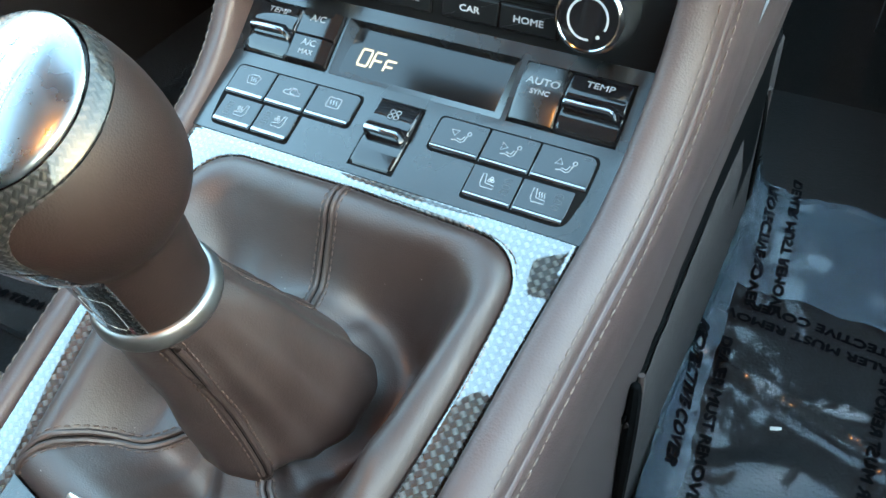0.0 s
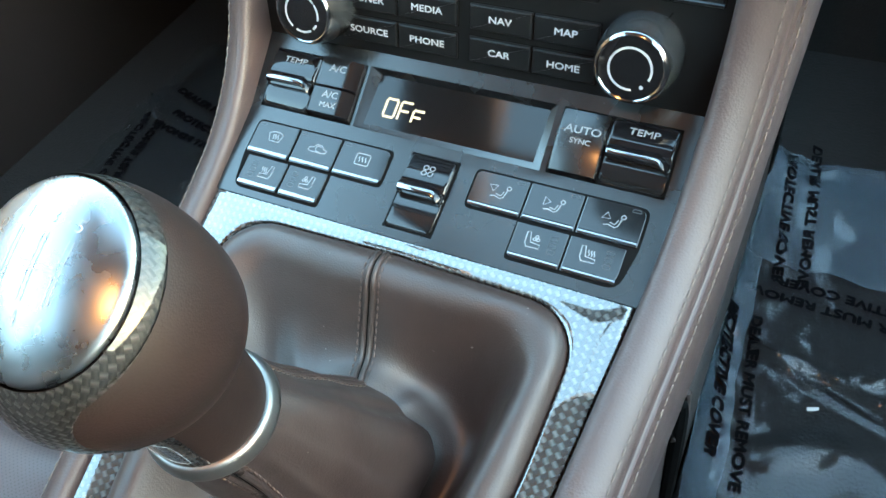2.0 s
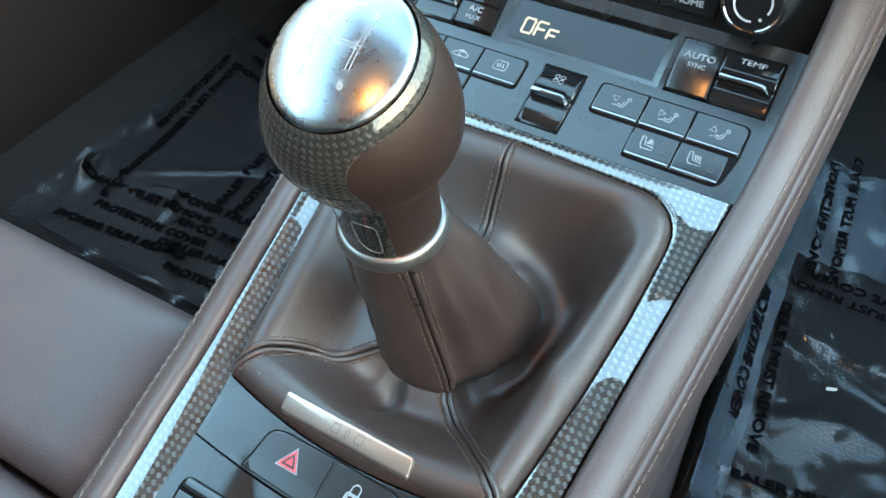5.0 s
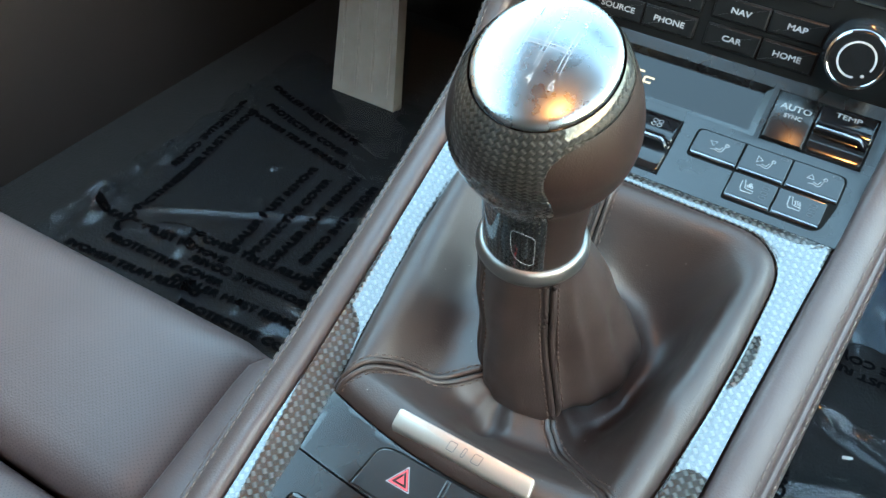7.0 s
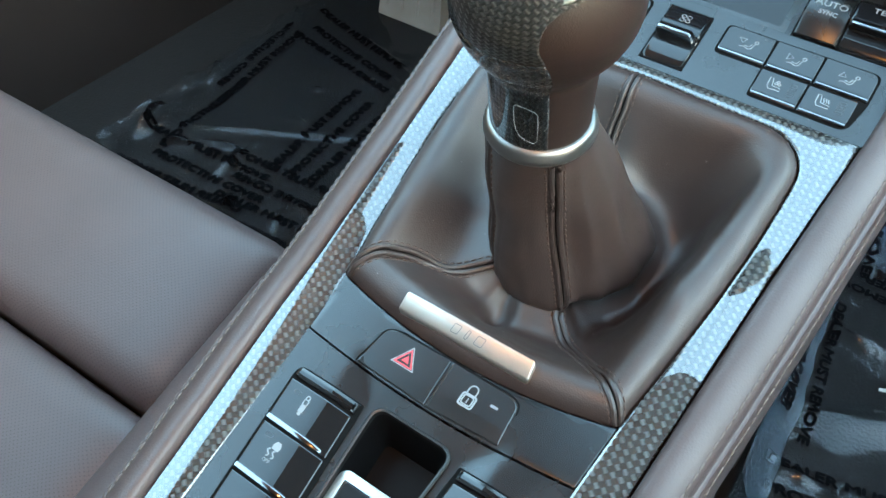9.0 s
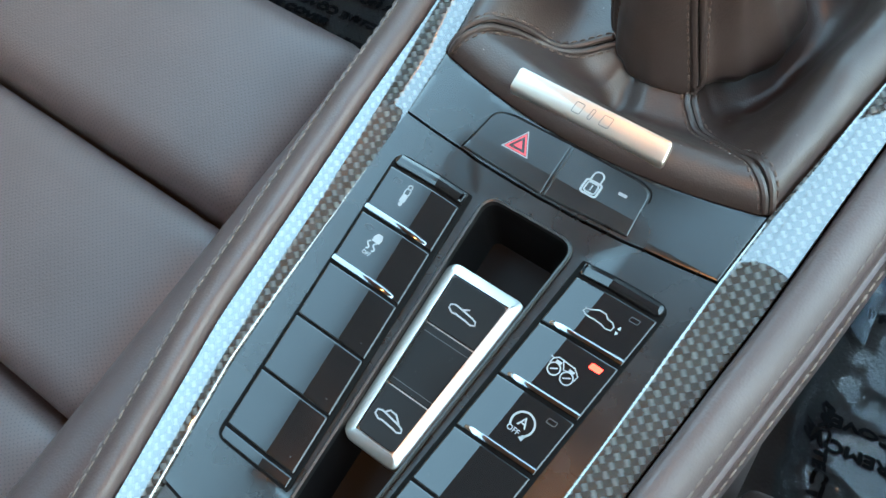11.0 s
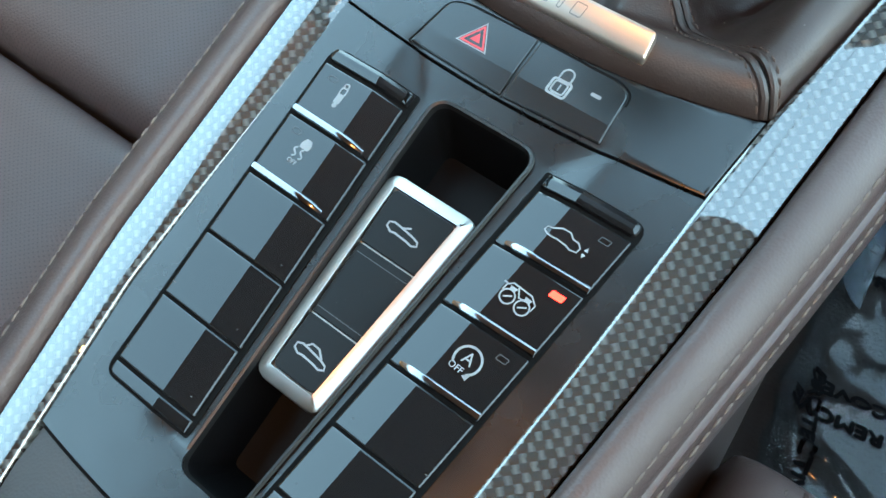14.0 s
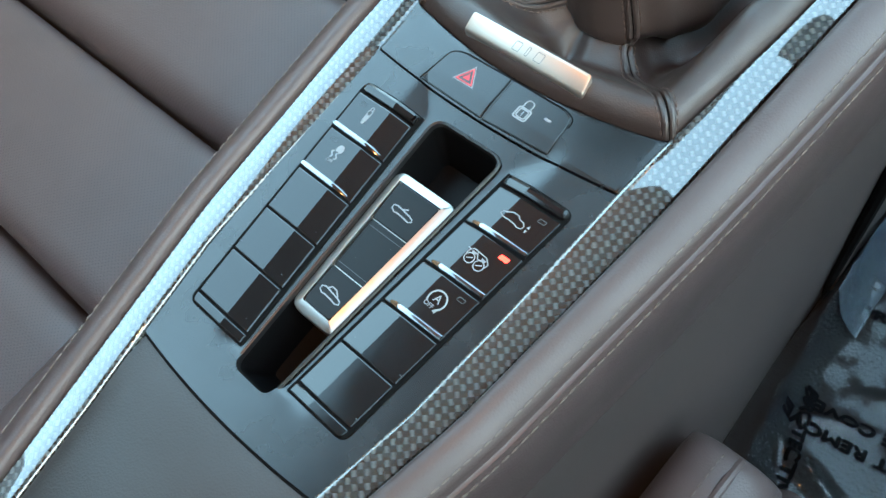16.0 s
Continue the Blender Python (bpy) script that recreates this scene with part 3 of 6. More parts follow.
for pts in ([(0.1115, 0.2245, -0.168), (0.1125, 0.2215, -0.178), (0.1130, 0.2120, -0.220), (0.1135, 0.1960, -0.285), (0.1140, 0.1740, -0.360)], [(0.1120, 0.5080, -0.226), (0.1120, 0.5160, -0.270), (0.1120, 0.5300, -0.350), (0.1120, 0.5420, -0.410)]):
    line = smooth_line(pts, 24)
    bm = bmesh.new()
    tube(bm, line, 0.0021, 8, up=(1, 0, 0))
    part("piping", bm, TAUPE, pocket, "pale piped end")
    bm = bmesh.new()
    tube(bm, [(p.x - 0.0015, p.y - 0.0062, p.z) for p in line], lambda f: 0.0012 + 0.0034 * math.sin(math.pi * f) ** 0.5, 8, up=(1, 0, 0))
    part("end_slot", bm, GAP, pocket, "dark slot beside the piping")
bm = bmesh.new()
loft(bm, [[(-trim_out(y) - 0.006, y, ramp(min(y, 0.2)) - 0.055), (trim_out(y) + 0.006, y, ramp(min(y, 0.2)) - 0.055), (trim_out(y) + 0.006, y, -0.3), (-trim_out(y) - 0.006, y, -0.3)] for y in ys], True, True)
part("core", bm, GAP, console, "black inner tub of the console")
RAIL = ((-0.0005, -0.035), (0.0, -0.002), (0.0005, 0.0018), (0.0016, 0.0038), (0.0034, 0.0046), (0.0058, 0.0045), (0.0085, 0.0036), (0.0110, 0.0022), (0.0132, 0.0006), (0.0148, -0.0008), (0.0157, -0.0024), (0.0163, -0.0044), (0.0170, -0.0048), (0.0179, -0.0048), (0.0194, -0.0078), (0.0206, -0.0125), (0.0213, -0.0190), (0.0217, -0.0280), (0.0217, -0.0400), (0.0212, -0.0620))


def rail_path():
    """Points (y, z) and normals of the rail's line: along the ramp, then bending up beside the radio."""
    a0, a1 = math.atan2(0.0055, 0.13), radians(62)
    out = [(y, ramp(y), 0.0 if y < 0.03 else 0.056) for y in np.linspace(-0.42, 0.195, 60)]
    y, z, r = 0.195, ramp(0.195), 0.105
    for k in range(1, 15):
        a = a0 + 0.02 + (a1 - a0 - 0.02) * k / 14
        y, z = y + math.cos(a) * r * (a1 - a0) / 14, z + math.sin(a) * r * (a1 - a0) / 14
        out.append((y, z, a))
    for k in range(1, 16):
        out.append((y + 0.012 * k * math.cos(a1), z + 0.012 * k * math.sin(a1), a1))
    return out


PATH_RAIL = rail_path()


def rail_point(s, o, h, row):
    y, z, a = row
    if s > 0:
        o += lerp(y, (-0.06, 0.0, 0.05, 0.10, 0.19, 0.30), (0.0, 0.0008, 0.0022, 0.0028, 0.0018, 0.0025)) * max(0.0, min(1.0, o / 0.0132))
    return (s * (trim_out(y) + o), y - math.sin(a) * h, z + math.cos(a) * h)


for s, side in ((-1, "driver's"), (1, "passenger's")):
    rail = thing("console_rail", f"brown leather rail with beige double stitching, {side} side", "trim", "console rails")
    bm = bmesh.new()
    loft(bm, [[rail_point(s, o, h, row) for o, h in RAIL] for row in PATH_RAIL], True, True)
    part("leather_cover", bm, LEATHER, rail)
    for o, h in ((0.0134, 0.0006), (0.0194, -0.0072)):
        bm = bmesh.new()
        stitches(bm, [rail_point(s, o, h, row) for row in PATH_RAIL], 0.0047, 0.0037, 0.00042)
        tagged(part("stitching", bm, THREAD, rail, "beige thread"), kind="stuff")

# ---- carbon trim ----
def trim_rows():
    """Pairs of inner and outer edge points round the U of the trim, from the driver's rear end to the passenger's."""
    rows = [((panel_in(y), y), (trim_out(y) - 0.0006, y)) for y in np.linspace(-0.27, 0.160, 60)]
    for k in range(1, 13):
        a = radians(90 * k / 12)
        inner = (0.056 + 0.022 * math.cos(a), 0.160 + 0.022 * math.sin(a))
        f = k / 12
        outer = (trim_out(0.16 + 0.029 * min(1, f * 2)) - 0.0006, 0.16 + 0.0293 * min(1, f * 2)) if f <= 0.5 else (trim_out(0.189) - (trim_out(0.189) - 0.056) * (f - 0.5) * 2, 0.1893)
        rows.append((inner, outer))
    for x in np.linspace(0.056, 0, 14)[1:]:
        rows.append(((x, 0.182 + 0.0015 * (1 - x / 0.056)), (x, 0.1893)))
    return rows + [((-i[0], i[1]), (-o[0], o[1])) for i, o in rows[-2::-1]]


trim = thing("carbon_trim", "glossy clear-coated carbon fibre trim framing the shifter and switches", "trim")
rows = trim_rows()
bm = bmesh.new()
uv = bm.loops.layers.uv.new("UVMap")
prof = ((0, -0.006), (0, 0.0004), (0.015, 0.0007), (0.10, 0.0008), (0.35, 0.0008), (0.6, 0.0006), (0.88, 0.0002), (0.985, 0.0001), (1.0, -0.0004), (1.0, -0.006))
level = ((0, -0.006), (0, -0.0006), (0.03, 0.0004), (0.12, 0.0008), (0.30, 0.0009), (0.42, 0.0010), (0.55, 0.0010), (0.97, 0.0008), (1.0, -0.0012), (1.0, -0.006))
ridged = ((0, -0.006), (0, -0.0008), (0.03, -0.0006), (0.12, -0.0003), (0.30, 0.0002), (0.52, 0.0007), (0.80, 0.0013), (0.95, 0.0014), (1.0, -0.0006), (1.0, -0.006))
halfway = ((0, -0.006), (0, -0.0006), (0.03, -0.0003), (0.12, 0.0001), (0.30, 0.0007), (0.42, 0.0010), (0.55, 0.0011), (0.95, 0.0009), (1.0, -0.0012), (1.0, -0.006))


def blend(a, b, f):
    return [(p[0] + (q[0] - p[0]) * f, p[1] + (q[1] - p[1]) * f) for p, q in zip(a, b)]


def section(x, y):
    """The trim's section: the driver's side twists towards the lever on its way forward."""
    if x > -0.01 or y > 0.165:
        return prof
    if y < -0.05:
        return blend(level, halfway, lerp(y, (-0.10, -0.05), (0, 1)))
    return blend(halfway, ridged, lerp(y, (-0.05, 0.03), (0, 1)))


RISE_Y = np.linspace(-0.14, 0.165, 123)
RISE_SLOPE = np.interp(RISE_Y, (-0.14, -0.10, -0.06, -0.02, 0.02, 0.05, 0.08, 0.12, 0.15, 0.165), (0, -0.012, -0.004, 0.026, 0.030, 0.012, -0.006, -0.024, -0.024, 0))
RISE_Z = np.cumsum(RISE_SLOPE) * 0.0025


def trim_rise(x, y):
    """The passenger's side rises a little sooner than the panel, in one long curve."""
    return lerp(y, RISE_Y, RISE_Z) * max(0.0, min(1.0, x / 0.05))


loops = [[Vector((i[0] + (o[0] - i[0]) * f, i[1] + (o[1] - i[1]) * f, ramp(i[1] + (o[1] - i[1]) * f) + h + (trim_rise(*i) if h > -0.005 else 0))) for f, h in section(*i)] for i, o in rows]
vs = [[bm.verts.new(p) for p in l] for l in loops]
for a, b in zip(vs, vs[1:]):
    for k in range(len(prof) - 1):
        f = bm.faces.new((a[k], a[k + 1], b[k + 1], b[k]))
        for lp in f.loops:
            lp[uv].uv = ((lp.vert.co.y - lp.vert.co.x) * 0.7071, (lp.vert.co.x + lp.vert.co.y) * 0.7071)
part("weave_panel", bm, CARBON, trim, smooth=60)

# ---- switch panel ----
panel = thing("switch_unit", "black plastic switch unit with two key columns, behind the gear lever", "switch unit")


def front_bow(x):
    return 0.0195 + 0.0090 * (x / 0.066) ** 2


def row_bow(x):
    return -0.0040 + 0.0040 * (x / 0.0635) ** 2


def lid_bow(x):
    return -0.1560 + 0.0030 * (x / 0.05) ** 2


def col_out(y):
    return lerp(y, (-0.131, -0.02), (0.0440, 0.0548))


def col_in(y):
    return lerp(y, (-0.131, -0.02), (0.0146, 0.0240))


def well_half(y):
    return lerp(y, (-0.140, -0.012), (0.0100, 0.0178))


def holed(bm, outer, holes, base, h, depth=0.006):
    """A plate with openings: its face is filled between the loops, and every edge gets a wall downwards."""
    edges, walls = [], []
    for loop in [outer] + holes:
        v = [bm.verts.new((x, y, base(x, y) + h)) for x, y in loop]
        for i in range(len(v)):
            edges.append(bm.edges.new((v[i], v[(i + 1) % len(v)])))
        walls.append((loop, v))
    bmesh.ops.triangle_fill(bm, use_beauty=True, use_dissolve=False, edges=edges)
    for loop, v in walls:
        low = [bm.verts.new((x, y, base(x, y) + h - depth)) for x, y in loop]
        for i in range(len(v)):
            j = (i + 1) % len(v)
            bm.faces.new((v[i], v[j], low[j], low[i]))


xs = np.linspace(-1, 1, 25)
well = rounded([(-well_half(-0.012), -0.0125), (-well_half(-0.139), -0.139), (well_half(-0.139), -0.139), (well_half(-0.012), -0.0125)], [0.006, 0.0048, 0.0048, 0.006], 6)
outer = [(x * panel_in(0), row_bow(x * panel_in(0)) - 0.0003) for x in xs[::-1]]
outer += [(-panel_in(y), y) for y in np.linspace(-0.01, -0.150, 20)] + [(x * 0.0507, lid_bow(x * 0.0507) + 0.0003) for x in xs] + [(panel_in(y), y) for y in np.linspace(-0.150, -0.01, 20)]
# a lattice of columns keeps the gentle valley of the panel
bm = bmesh.new()
holed(bm, outer, [well], flat, -0.0004)
soft_shape(bm)
part("lower_plate", bm, PLASTIC, panel, smooth=35)
# sloped flanks under the key columns
for s in (-1, 1):
    bm = bmesh.new()
    q = rounded([(s * (col_in(-0.017) - 0.0012), -0.0150), (s * (col_out(-0.017) + 0.0012), -0.0150), (s * (col_out(-0.132) + 0.0012), -0.1322), (s * (col_in(-0.132) - 0.0012), -0.1322)], [0.001, 0.005, 0.004, 0.001])
    prism(bm, q, 0.0002, 0.0002, 0.004)
    panel_shape(bm)
    part("key_frame", bm, GAP, panel, smooth=4)
# the lip at the head of each column
for s in (-1, 1):
    bm = bmesh.new()
    q = rounded([(s * col_in(-0.016), -0.0205), (s * (col_out(-0.016) - 0.0002), -0.0205), (s * (col_out(-0.016) - 0.0004), -0.0155), (s * col_in(-0.016), -0.0155)], [0.0005, 0.003, 0.004, 0.0005])
    prism(bm, q, 0.0022, 0.0018, 0.003)
    panel_shape(bm)
    part("column_lip", bm, KEY, panel, smooth=4)
# hazard row
bm = bmesh.new()
q = [(x, front_bow(x) - 0.0002) for x in xs * 0.0655] + [(x, row_bow(x) + 0.0003) for x in xs[::-1] * 0.0632]
prism(bm, q[::-1], 0.0006, 0.0006, 0.004)
soft_shape(bm)
part("upper_plate", bm, PLASTIC, panel, smooth=35)
bm = bmesh.new()
for pts in ([(-0.0368, -0.0018), (-0.0342, 0.0165), (-0.0280, 0.0186), (0.0255, 0.0186), (0.0305, 0.0165), (0.0318, -0.0016)],):
    ribbon(bm, rounded(pts, [0, 0.006, 0.004, 0.004, 0.006, 0], 4), 0.0006, valley, 0.00068)
ribbon(bm, [(-0.0022, 0.0196), (-0.0016, -0.0034)], 0.0006, valley, 0.00068)
part("key_joint", bm, GAP, panel)
for nm, pts in (("hazard_key", [(-0.0362, -0.0016), (-0.0340, 0.0160), (-0.0285, 0.0181), (-0.0027, 0.0184), (-0.0021, -0.0030)]), ("lock_key", [(-0.0013, -0.0030), (-0.0017, 0.0184), (0.0250, 0.0181), (0.0299, 0.0160), (0.0312, -0.0014)])):
    bm = bmesh.new()
    prism(bm, rounded(pts, [0.0008, 0.005, 0.003, 0.0008, 0.0008] if nm == "hazard_key" else [0.0008, 0.0008, 0.003, 0.005, 0.0008]), 0.0014, 0.0006, 0.002)
    panel_shape(bm)
    key = part(nm, bm, SATIN_KEY, panel, smooth=4)
    bm = bmesh.new()
    top = lambda x, y: valley(x, y) + 0.0014
    if nm == "hazard_key":
        tri = lambda r: [(-0.0188 + r * math.cos(radians(a)), 0.0088 + r * math.sin(radians(a))) for a in (90, 210, 330)]
        ribbon(bm, tri(0.0060), 0.0008, top, 0.0001, True)
        part("warning_triangle", bm, WHITE, key, "white triangle outline")
        bm = bmesh.new()
        ribbon(bm, tri(0.0046), 0.0012, top, 0.00012, True)
        patch(bm, tri(0.0021), top, 0.00012)
        part("warning_triangle", bm, RED, key, "red triangle")
    else:
        bodyp = rounded([(0.0087, 0.0048), (0.0147, 0.0048), (0.0147, 0.0100), (0.0087, 0.0100)], 0.001)
        ribbon(bm, bodyp, 0.0008, top, 0.0001, True)
        ribbon(bm, rounded([(0.0096, 0.0056), (0.0138, 0.0056), (0.0138, 0.0094), (0.0096, 0.0094)], 0.0009), 0.0006, top, 0.0001, True)
        ribbon(bm, [(0.0098, 0.0100), (0.0098, 0.0122)] + arc(0.0117, 0.0122, 0.0019, 180, 0, 10) + [(0.0136, 0.0100)], 0.0006, top)
        ribbon(bm, [(0.0117, 0.0064), (0.0117, 0.0086)], 0.0005, top)
        part("lock_symbol", bm, WHITE, key)
        bm = bmesh.new()
        patch(bm, rounded([(0.0205, 0.0100), (0.0238, 0.0100), (0.0238, 0.0112), (0.0205, 0.0112)], 0.0004), top)
        part("indicator", bm, material("unlit_indicator", (0.16, 0.16, 0.17), 0.4), key)


def column_key(s, i, y1, y0, chrome, lamp=None):
    """One key of a column, with its chrome strip along the rear edge where it has one."""
    bm = bmesh.new()
    q = [(s * (col_in(y1) + 0.0003), y1 - 0.0003), (s * (col_out(y1) - 0.0003), y1 - 0.0003), (s * (col_out(y0) - 0.0003), y0 + 0.0003), (s * (col_in(y0) + 0.0003), y0 + 0.0003)]
    prism(bm, rounded(q, 0.0006, 2), 0.0010, 0.0006, 0.003)
    panel_shape(bm)
    key = part("switch_key", bm, KEY, panel, smooth=4)
    yc = y0 + 0.0016
    bm = bmesh.new()
    if chrome:
        a, b = (col_in(yc) + 0.0034, col_out(yc) - 0.0006)
        slope = 0.0004
        line = [(s * (a + (b - a) * f), yc + slope * f) for f in np.linspace(0, 1, 9)]
        tube(bm, [(x, y, valley(x, y) + 0.0012 - 0.0007 * (k == 0)) for k, (x, y) in enumerate(line)], lambda f: 0.00120 if f > 0.04 else 0.0008, 8, flat_k=0.75)
        part("chrome_strip", bm, CHROME, key, "chrome strip")
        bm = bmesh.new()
        # dark line drawn as the shadow behind the chrome strip
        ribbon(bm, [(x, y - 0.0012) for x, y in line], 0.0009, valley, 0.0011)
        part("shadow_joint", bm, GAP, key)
    else:
        ribbon(bm, [(s * (col_in(yc) + 0.004), yc + 0.0026), (s * (col_out(yc) - 0.0005), yc + 0.0026)], 0.00035, valley, 0.00106)
        part("pressed_line", bm, GREY_PRINT, key)
    if lamp is not None:
        bm = bmesh.new()
        x, y = s * (col_out(y1) - 0.0064), y1 - 0.0040
        wx, wy = (0.0023, 0.0010) if lamp == LED_RED else (0.0017, 0.0008)
        window = rounded([(x - wx, y - wy), (x + wx * 0.8, y - wy), (x + wx, y + wy), (x - wx * 0.8, y + wy)], 0.0005)
        if lamp == LED_RED:
            patch(bm, window, valley, 0.00113)
        else:
            ribbon(bm, window, 0.0003, valley, 0.00108, True)
        part("indicator", bm, lamp, key, "lit red lamp" if lamp == LED_RED else "")
    return key


YS = (-0.0212, -0.0410, -0.0628, -0.0842, -0.1056, -0.1270)
left_keys = [column_key(-1, i, YS[i], YS[i + 1], i < 2, GREY_PRINT if i < 2 else None) for i in range(5)]
right_keys = [column_key(1, i, YS[i], YS[i + 1], i < 3, (GREY_PRINT, LED_RED, GREY_PRINT)[i] if i < 3 else None) for i in range(5)]
for s in (-1, 1):
    bm = bmesh.new()
    q = rounded([(s * (col_in(-0.1275)), -0.1275), (s * (col_out(-0.1275)), -0.1275), (s * (col_out(-0.131) - 0.0005), -0.1315), (s * (col_in(-0.131)), -0.1315)], [0.0004, 0.001, 0.003, 0.0004])
    prism(bm, q, 0.0008, 0.0006, 0.003)
    panel_shape(bm)
    part("column_foot", bm, KEY, panel, smooth=4)


def symbol(parent, cx, cy, s, lines, fills=(), w=0.0007, base=valley, h=0.00115, texts=(), name="symbol", turn=0.0, mat=None, closed=()):
    """A printed symbol: lines and filled shapes in units of s about (cx, cy)."""
    c, sn = math.cos(radians(turn)), math.sin(radians(turn))
    def put(p):
        return (cx + s * (p[0] * c - p[1] * sn), cy + s * (p[0] * sn + p[1] * c))
    bm = bmesh.new()
    for i, l in enumerate(lines):
        ribbon(bm, [put(p) for p in l], w, base, h, i in closed)
    for f in fills:
        patch(bm, [put(p) for p in f], base, h)
    for txt, size, x, y in texts:
        q = put((x, y))
        lettering(bm, txt, size * s, q[0], q[1], base, h, turn, bold=0.00003)
    return part(name, bm, mat or WHITE, parent)


def wave(x, y0, y1, amp=0.12, n=8):
    return [(x + amp * math.sin(2 * math.pi * k / n), y0 + (y1 - y0) * k / n) for k in range(n + 1)]


S = 0.0042
# stick-shaped damper symbol, stability control, spoiler, exhaust, start-stop
symbol(left_keys[0], -0.0424, -0.0285, S * 0.80, [rounded([(-0.3, 0.05), (0.3, 0.05), (0.3, 0.75), (-0.3, 0.75)], 0.12), arc(0, 1.0, 0.25, 0, 360, 10)], [rounded([(-0.34, -0.9), (0.34, -0.9), (0.34, 0.05), (-0.34, 0.05)], 0.14), arc(0, -1.1, 0.25, 0, 330, 10)], 0.0005, turn=4, name="damper_symbol", closed=(0,))
symbol(left_keys[1], -0.0408, -0.0495, S * 0.86, [wave(-0.45, -0.75, 0.15, 0.22), wave(0.25, -0.75, 0.15, 0.22)], [rounded([(-0.42, 0.2), (0.48, 0.2), (0.55, 0.7), (0.3, 1.15), (-0.25, 1.15), (-0.5, 0.7)], 0.12)], 0.0006, texts=(("OFF", 0.55, -0.05, -1.15),), turn=-2, name="stability_symbol")
CAR = [(-1.25, -0.25), (-1.3, 0.1), (-1.0, 0.35), (-0.55, 0.35), (-0.2, 0.6), (0.4, 0.55), (0.9, 0.2), (1.3, 0.1), (1.35, -0.2), (1.0, -0.35), (0.6, -0.35), (0.3, -0.28), (-0.45, -0.28), (-0.8, -0.38)]
symbol(right_keys[0], 0.0385, -0.0305, S, [[(-x, y) for x, y in CAR]], [[(1.55, 0.15), (1.85, 0.15), (1.7, 0.5)], [(1.55, -0.05), (1.85, -0.05), (1.7, -0.4)]], 0.00048, turn=-5, name="spoiler_symbol", closed=(0,))
symbol(right_keys[1], 0.0378, -0.0515, S, [arc(-0.55, -0.2, 0.5, 0, 360, 16), arc(0.65, -0.25, 0.5, 0, 360, 16), [(-1.35, 0.55), (-1.0, 0.5), (-0.75, 0.75), (0.7, 0.75), (1.25, 0.35), (1.2, -0.1)], [(-1.05, 0.5), (-1.1, 0.0)], [(-0.8, -0.35), (-0.3, 0.0)], [(0.4, -0.4), (0.9, -0.05)], [(-0.3, 0.7), (0.1, 0.15), (0.5, 0.25)]], [[(-0.75, 0.3), (-0.35, 0.3), (-0.25, 0.55), (-0.8, 0.55)], [(0.45, 0.28), (0.85, 0.25), (0.95, 0.5), (0.4, 0.5)]], 0.00048, turn=-4, name="exhaust_symbol", closed=(0, 1))
symbol(right_keys[2], 0.0370, -0.0722, S, [arc(0, 0, 0.92, -60, 215, 22)], [[(0.25, -0.95), (0.65, -1.1), (0.75, -0.55)]], 0.0007, texts=(("A", 1.15, 0, 0.1), ("OFF", 0.62, -0.35, -0.75)), turn=-3, name="stop_start_symbol")

# the well and the roof switch in it
well_thing = thing("switch_well", "deep black plastic finger well in the switch panel", "well")
bm = bmesh.new()
# near-black colour deepens the shade inside the well
WELL = material("satin_shade_plastic", (0.002, 0.002, 0.0023), 0.42, spec=0.14, grain=0.08, grain_size=0.0005, rough_vary=0.05)
loft(bm, [[(x, y, -0.0018) for x, y in inset(well, -0.0014)], [(x, y, -0.0011) for x, y in inset(well, -0.0008)], [(x, y, -0.0014) for x, y in well], [(x * 0.99, y, -0.0036) for x, y in inset(well, 0.0003)]], False, False)
part("well_rim", bm, SOFT, well_thing)
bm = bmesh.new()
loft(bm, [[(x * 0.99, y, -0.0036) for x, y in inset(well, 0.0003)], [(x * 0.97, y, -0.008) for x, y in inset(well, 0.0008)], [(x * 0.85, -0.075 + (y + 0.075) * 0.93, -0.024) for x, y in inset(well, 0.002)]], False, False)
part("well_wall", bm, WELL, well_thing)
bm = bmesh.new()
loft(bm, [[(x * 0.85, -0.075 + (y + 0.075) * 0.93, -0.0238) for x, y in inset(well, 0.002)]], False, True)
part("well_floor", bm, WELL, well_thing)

roof = thing("roof_switch", "folding-roof rocker switch with a satin aluminium frame and black keys", "switch")


def top_half(y):
    return lerp(y, (-0.1065, -0.0395), (0.0108, 0.0148))


def roof_z(x, y):
    return -0.0016 - 0.0012 * (1 - ((y + 0.073) / 0.034) ** 2)


RY = (-0.0392, -0.0612, -0.0852, -0.1066)
bm = bmesh.new()
o = rounded([(-top_half(RY[3]), RY[3]), (top_half(RY[3]), RY[3]), (top_half(RY[0]), RY[0]), (-top_half(RY[0]), RY[0])], [0.004, 0.003, 0.003, 0.004], 5)
loft(bm, [[(x, y, -0.020) for x, y in inset(o, -0.0008)], [(x, y, roof_z(x, y) - 0.0034) for x, y in inset(o, -0.0010)], [(x, y, roof_z(x, y) - 0.0018) for x, y in inset(o, -0.0007)], [(x, y, roof_z(x, y) - 0.0013) for x, y in inset(o, 0.0)], [(x, y, roof_z(x, y) - 0.0001) for x, y in inset(o, 0.0029)], [(x, y, roof_z(x, y)) for x, y in inset(o, 0.0033)], [(x, y, roof_z(x, y) - 0.002) for x, y in inset(o, 0.0035)]])
part("frame", bm, ALU, roof, "satin aluminium frame")
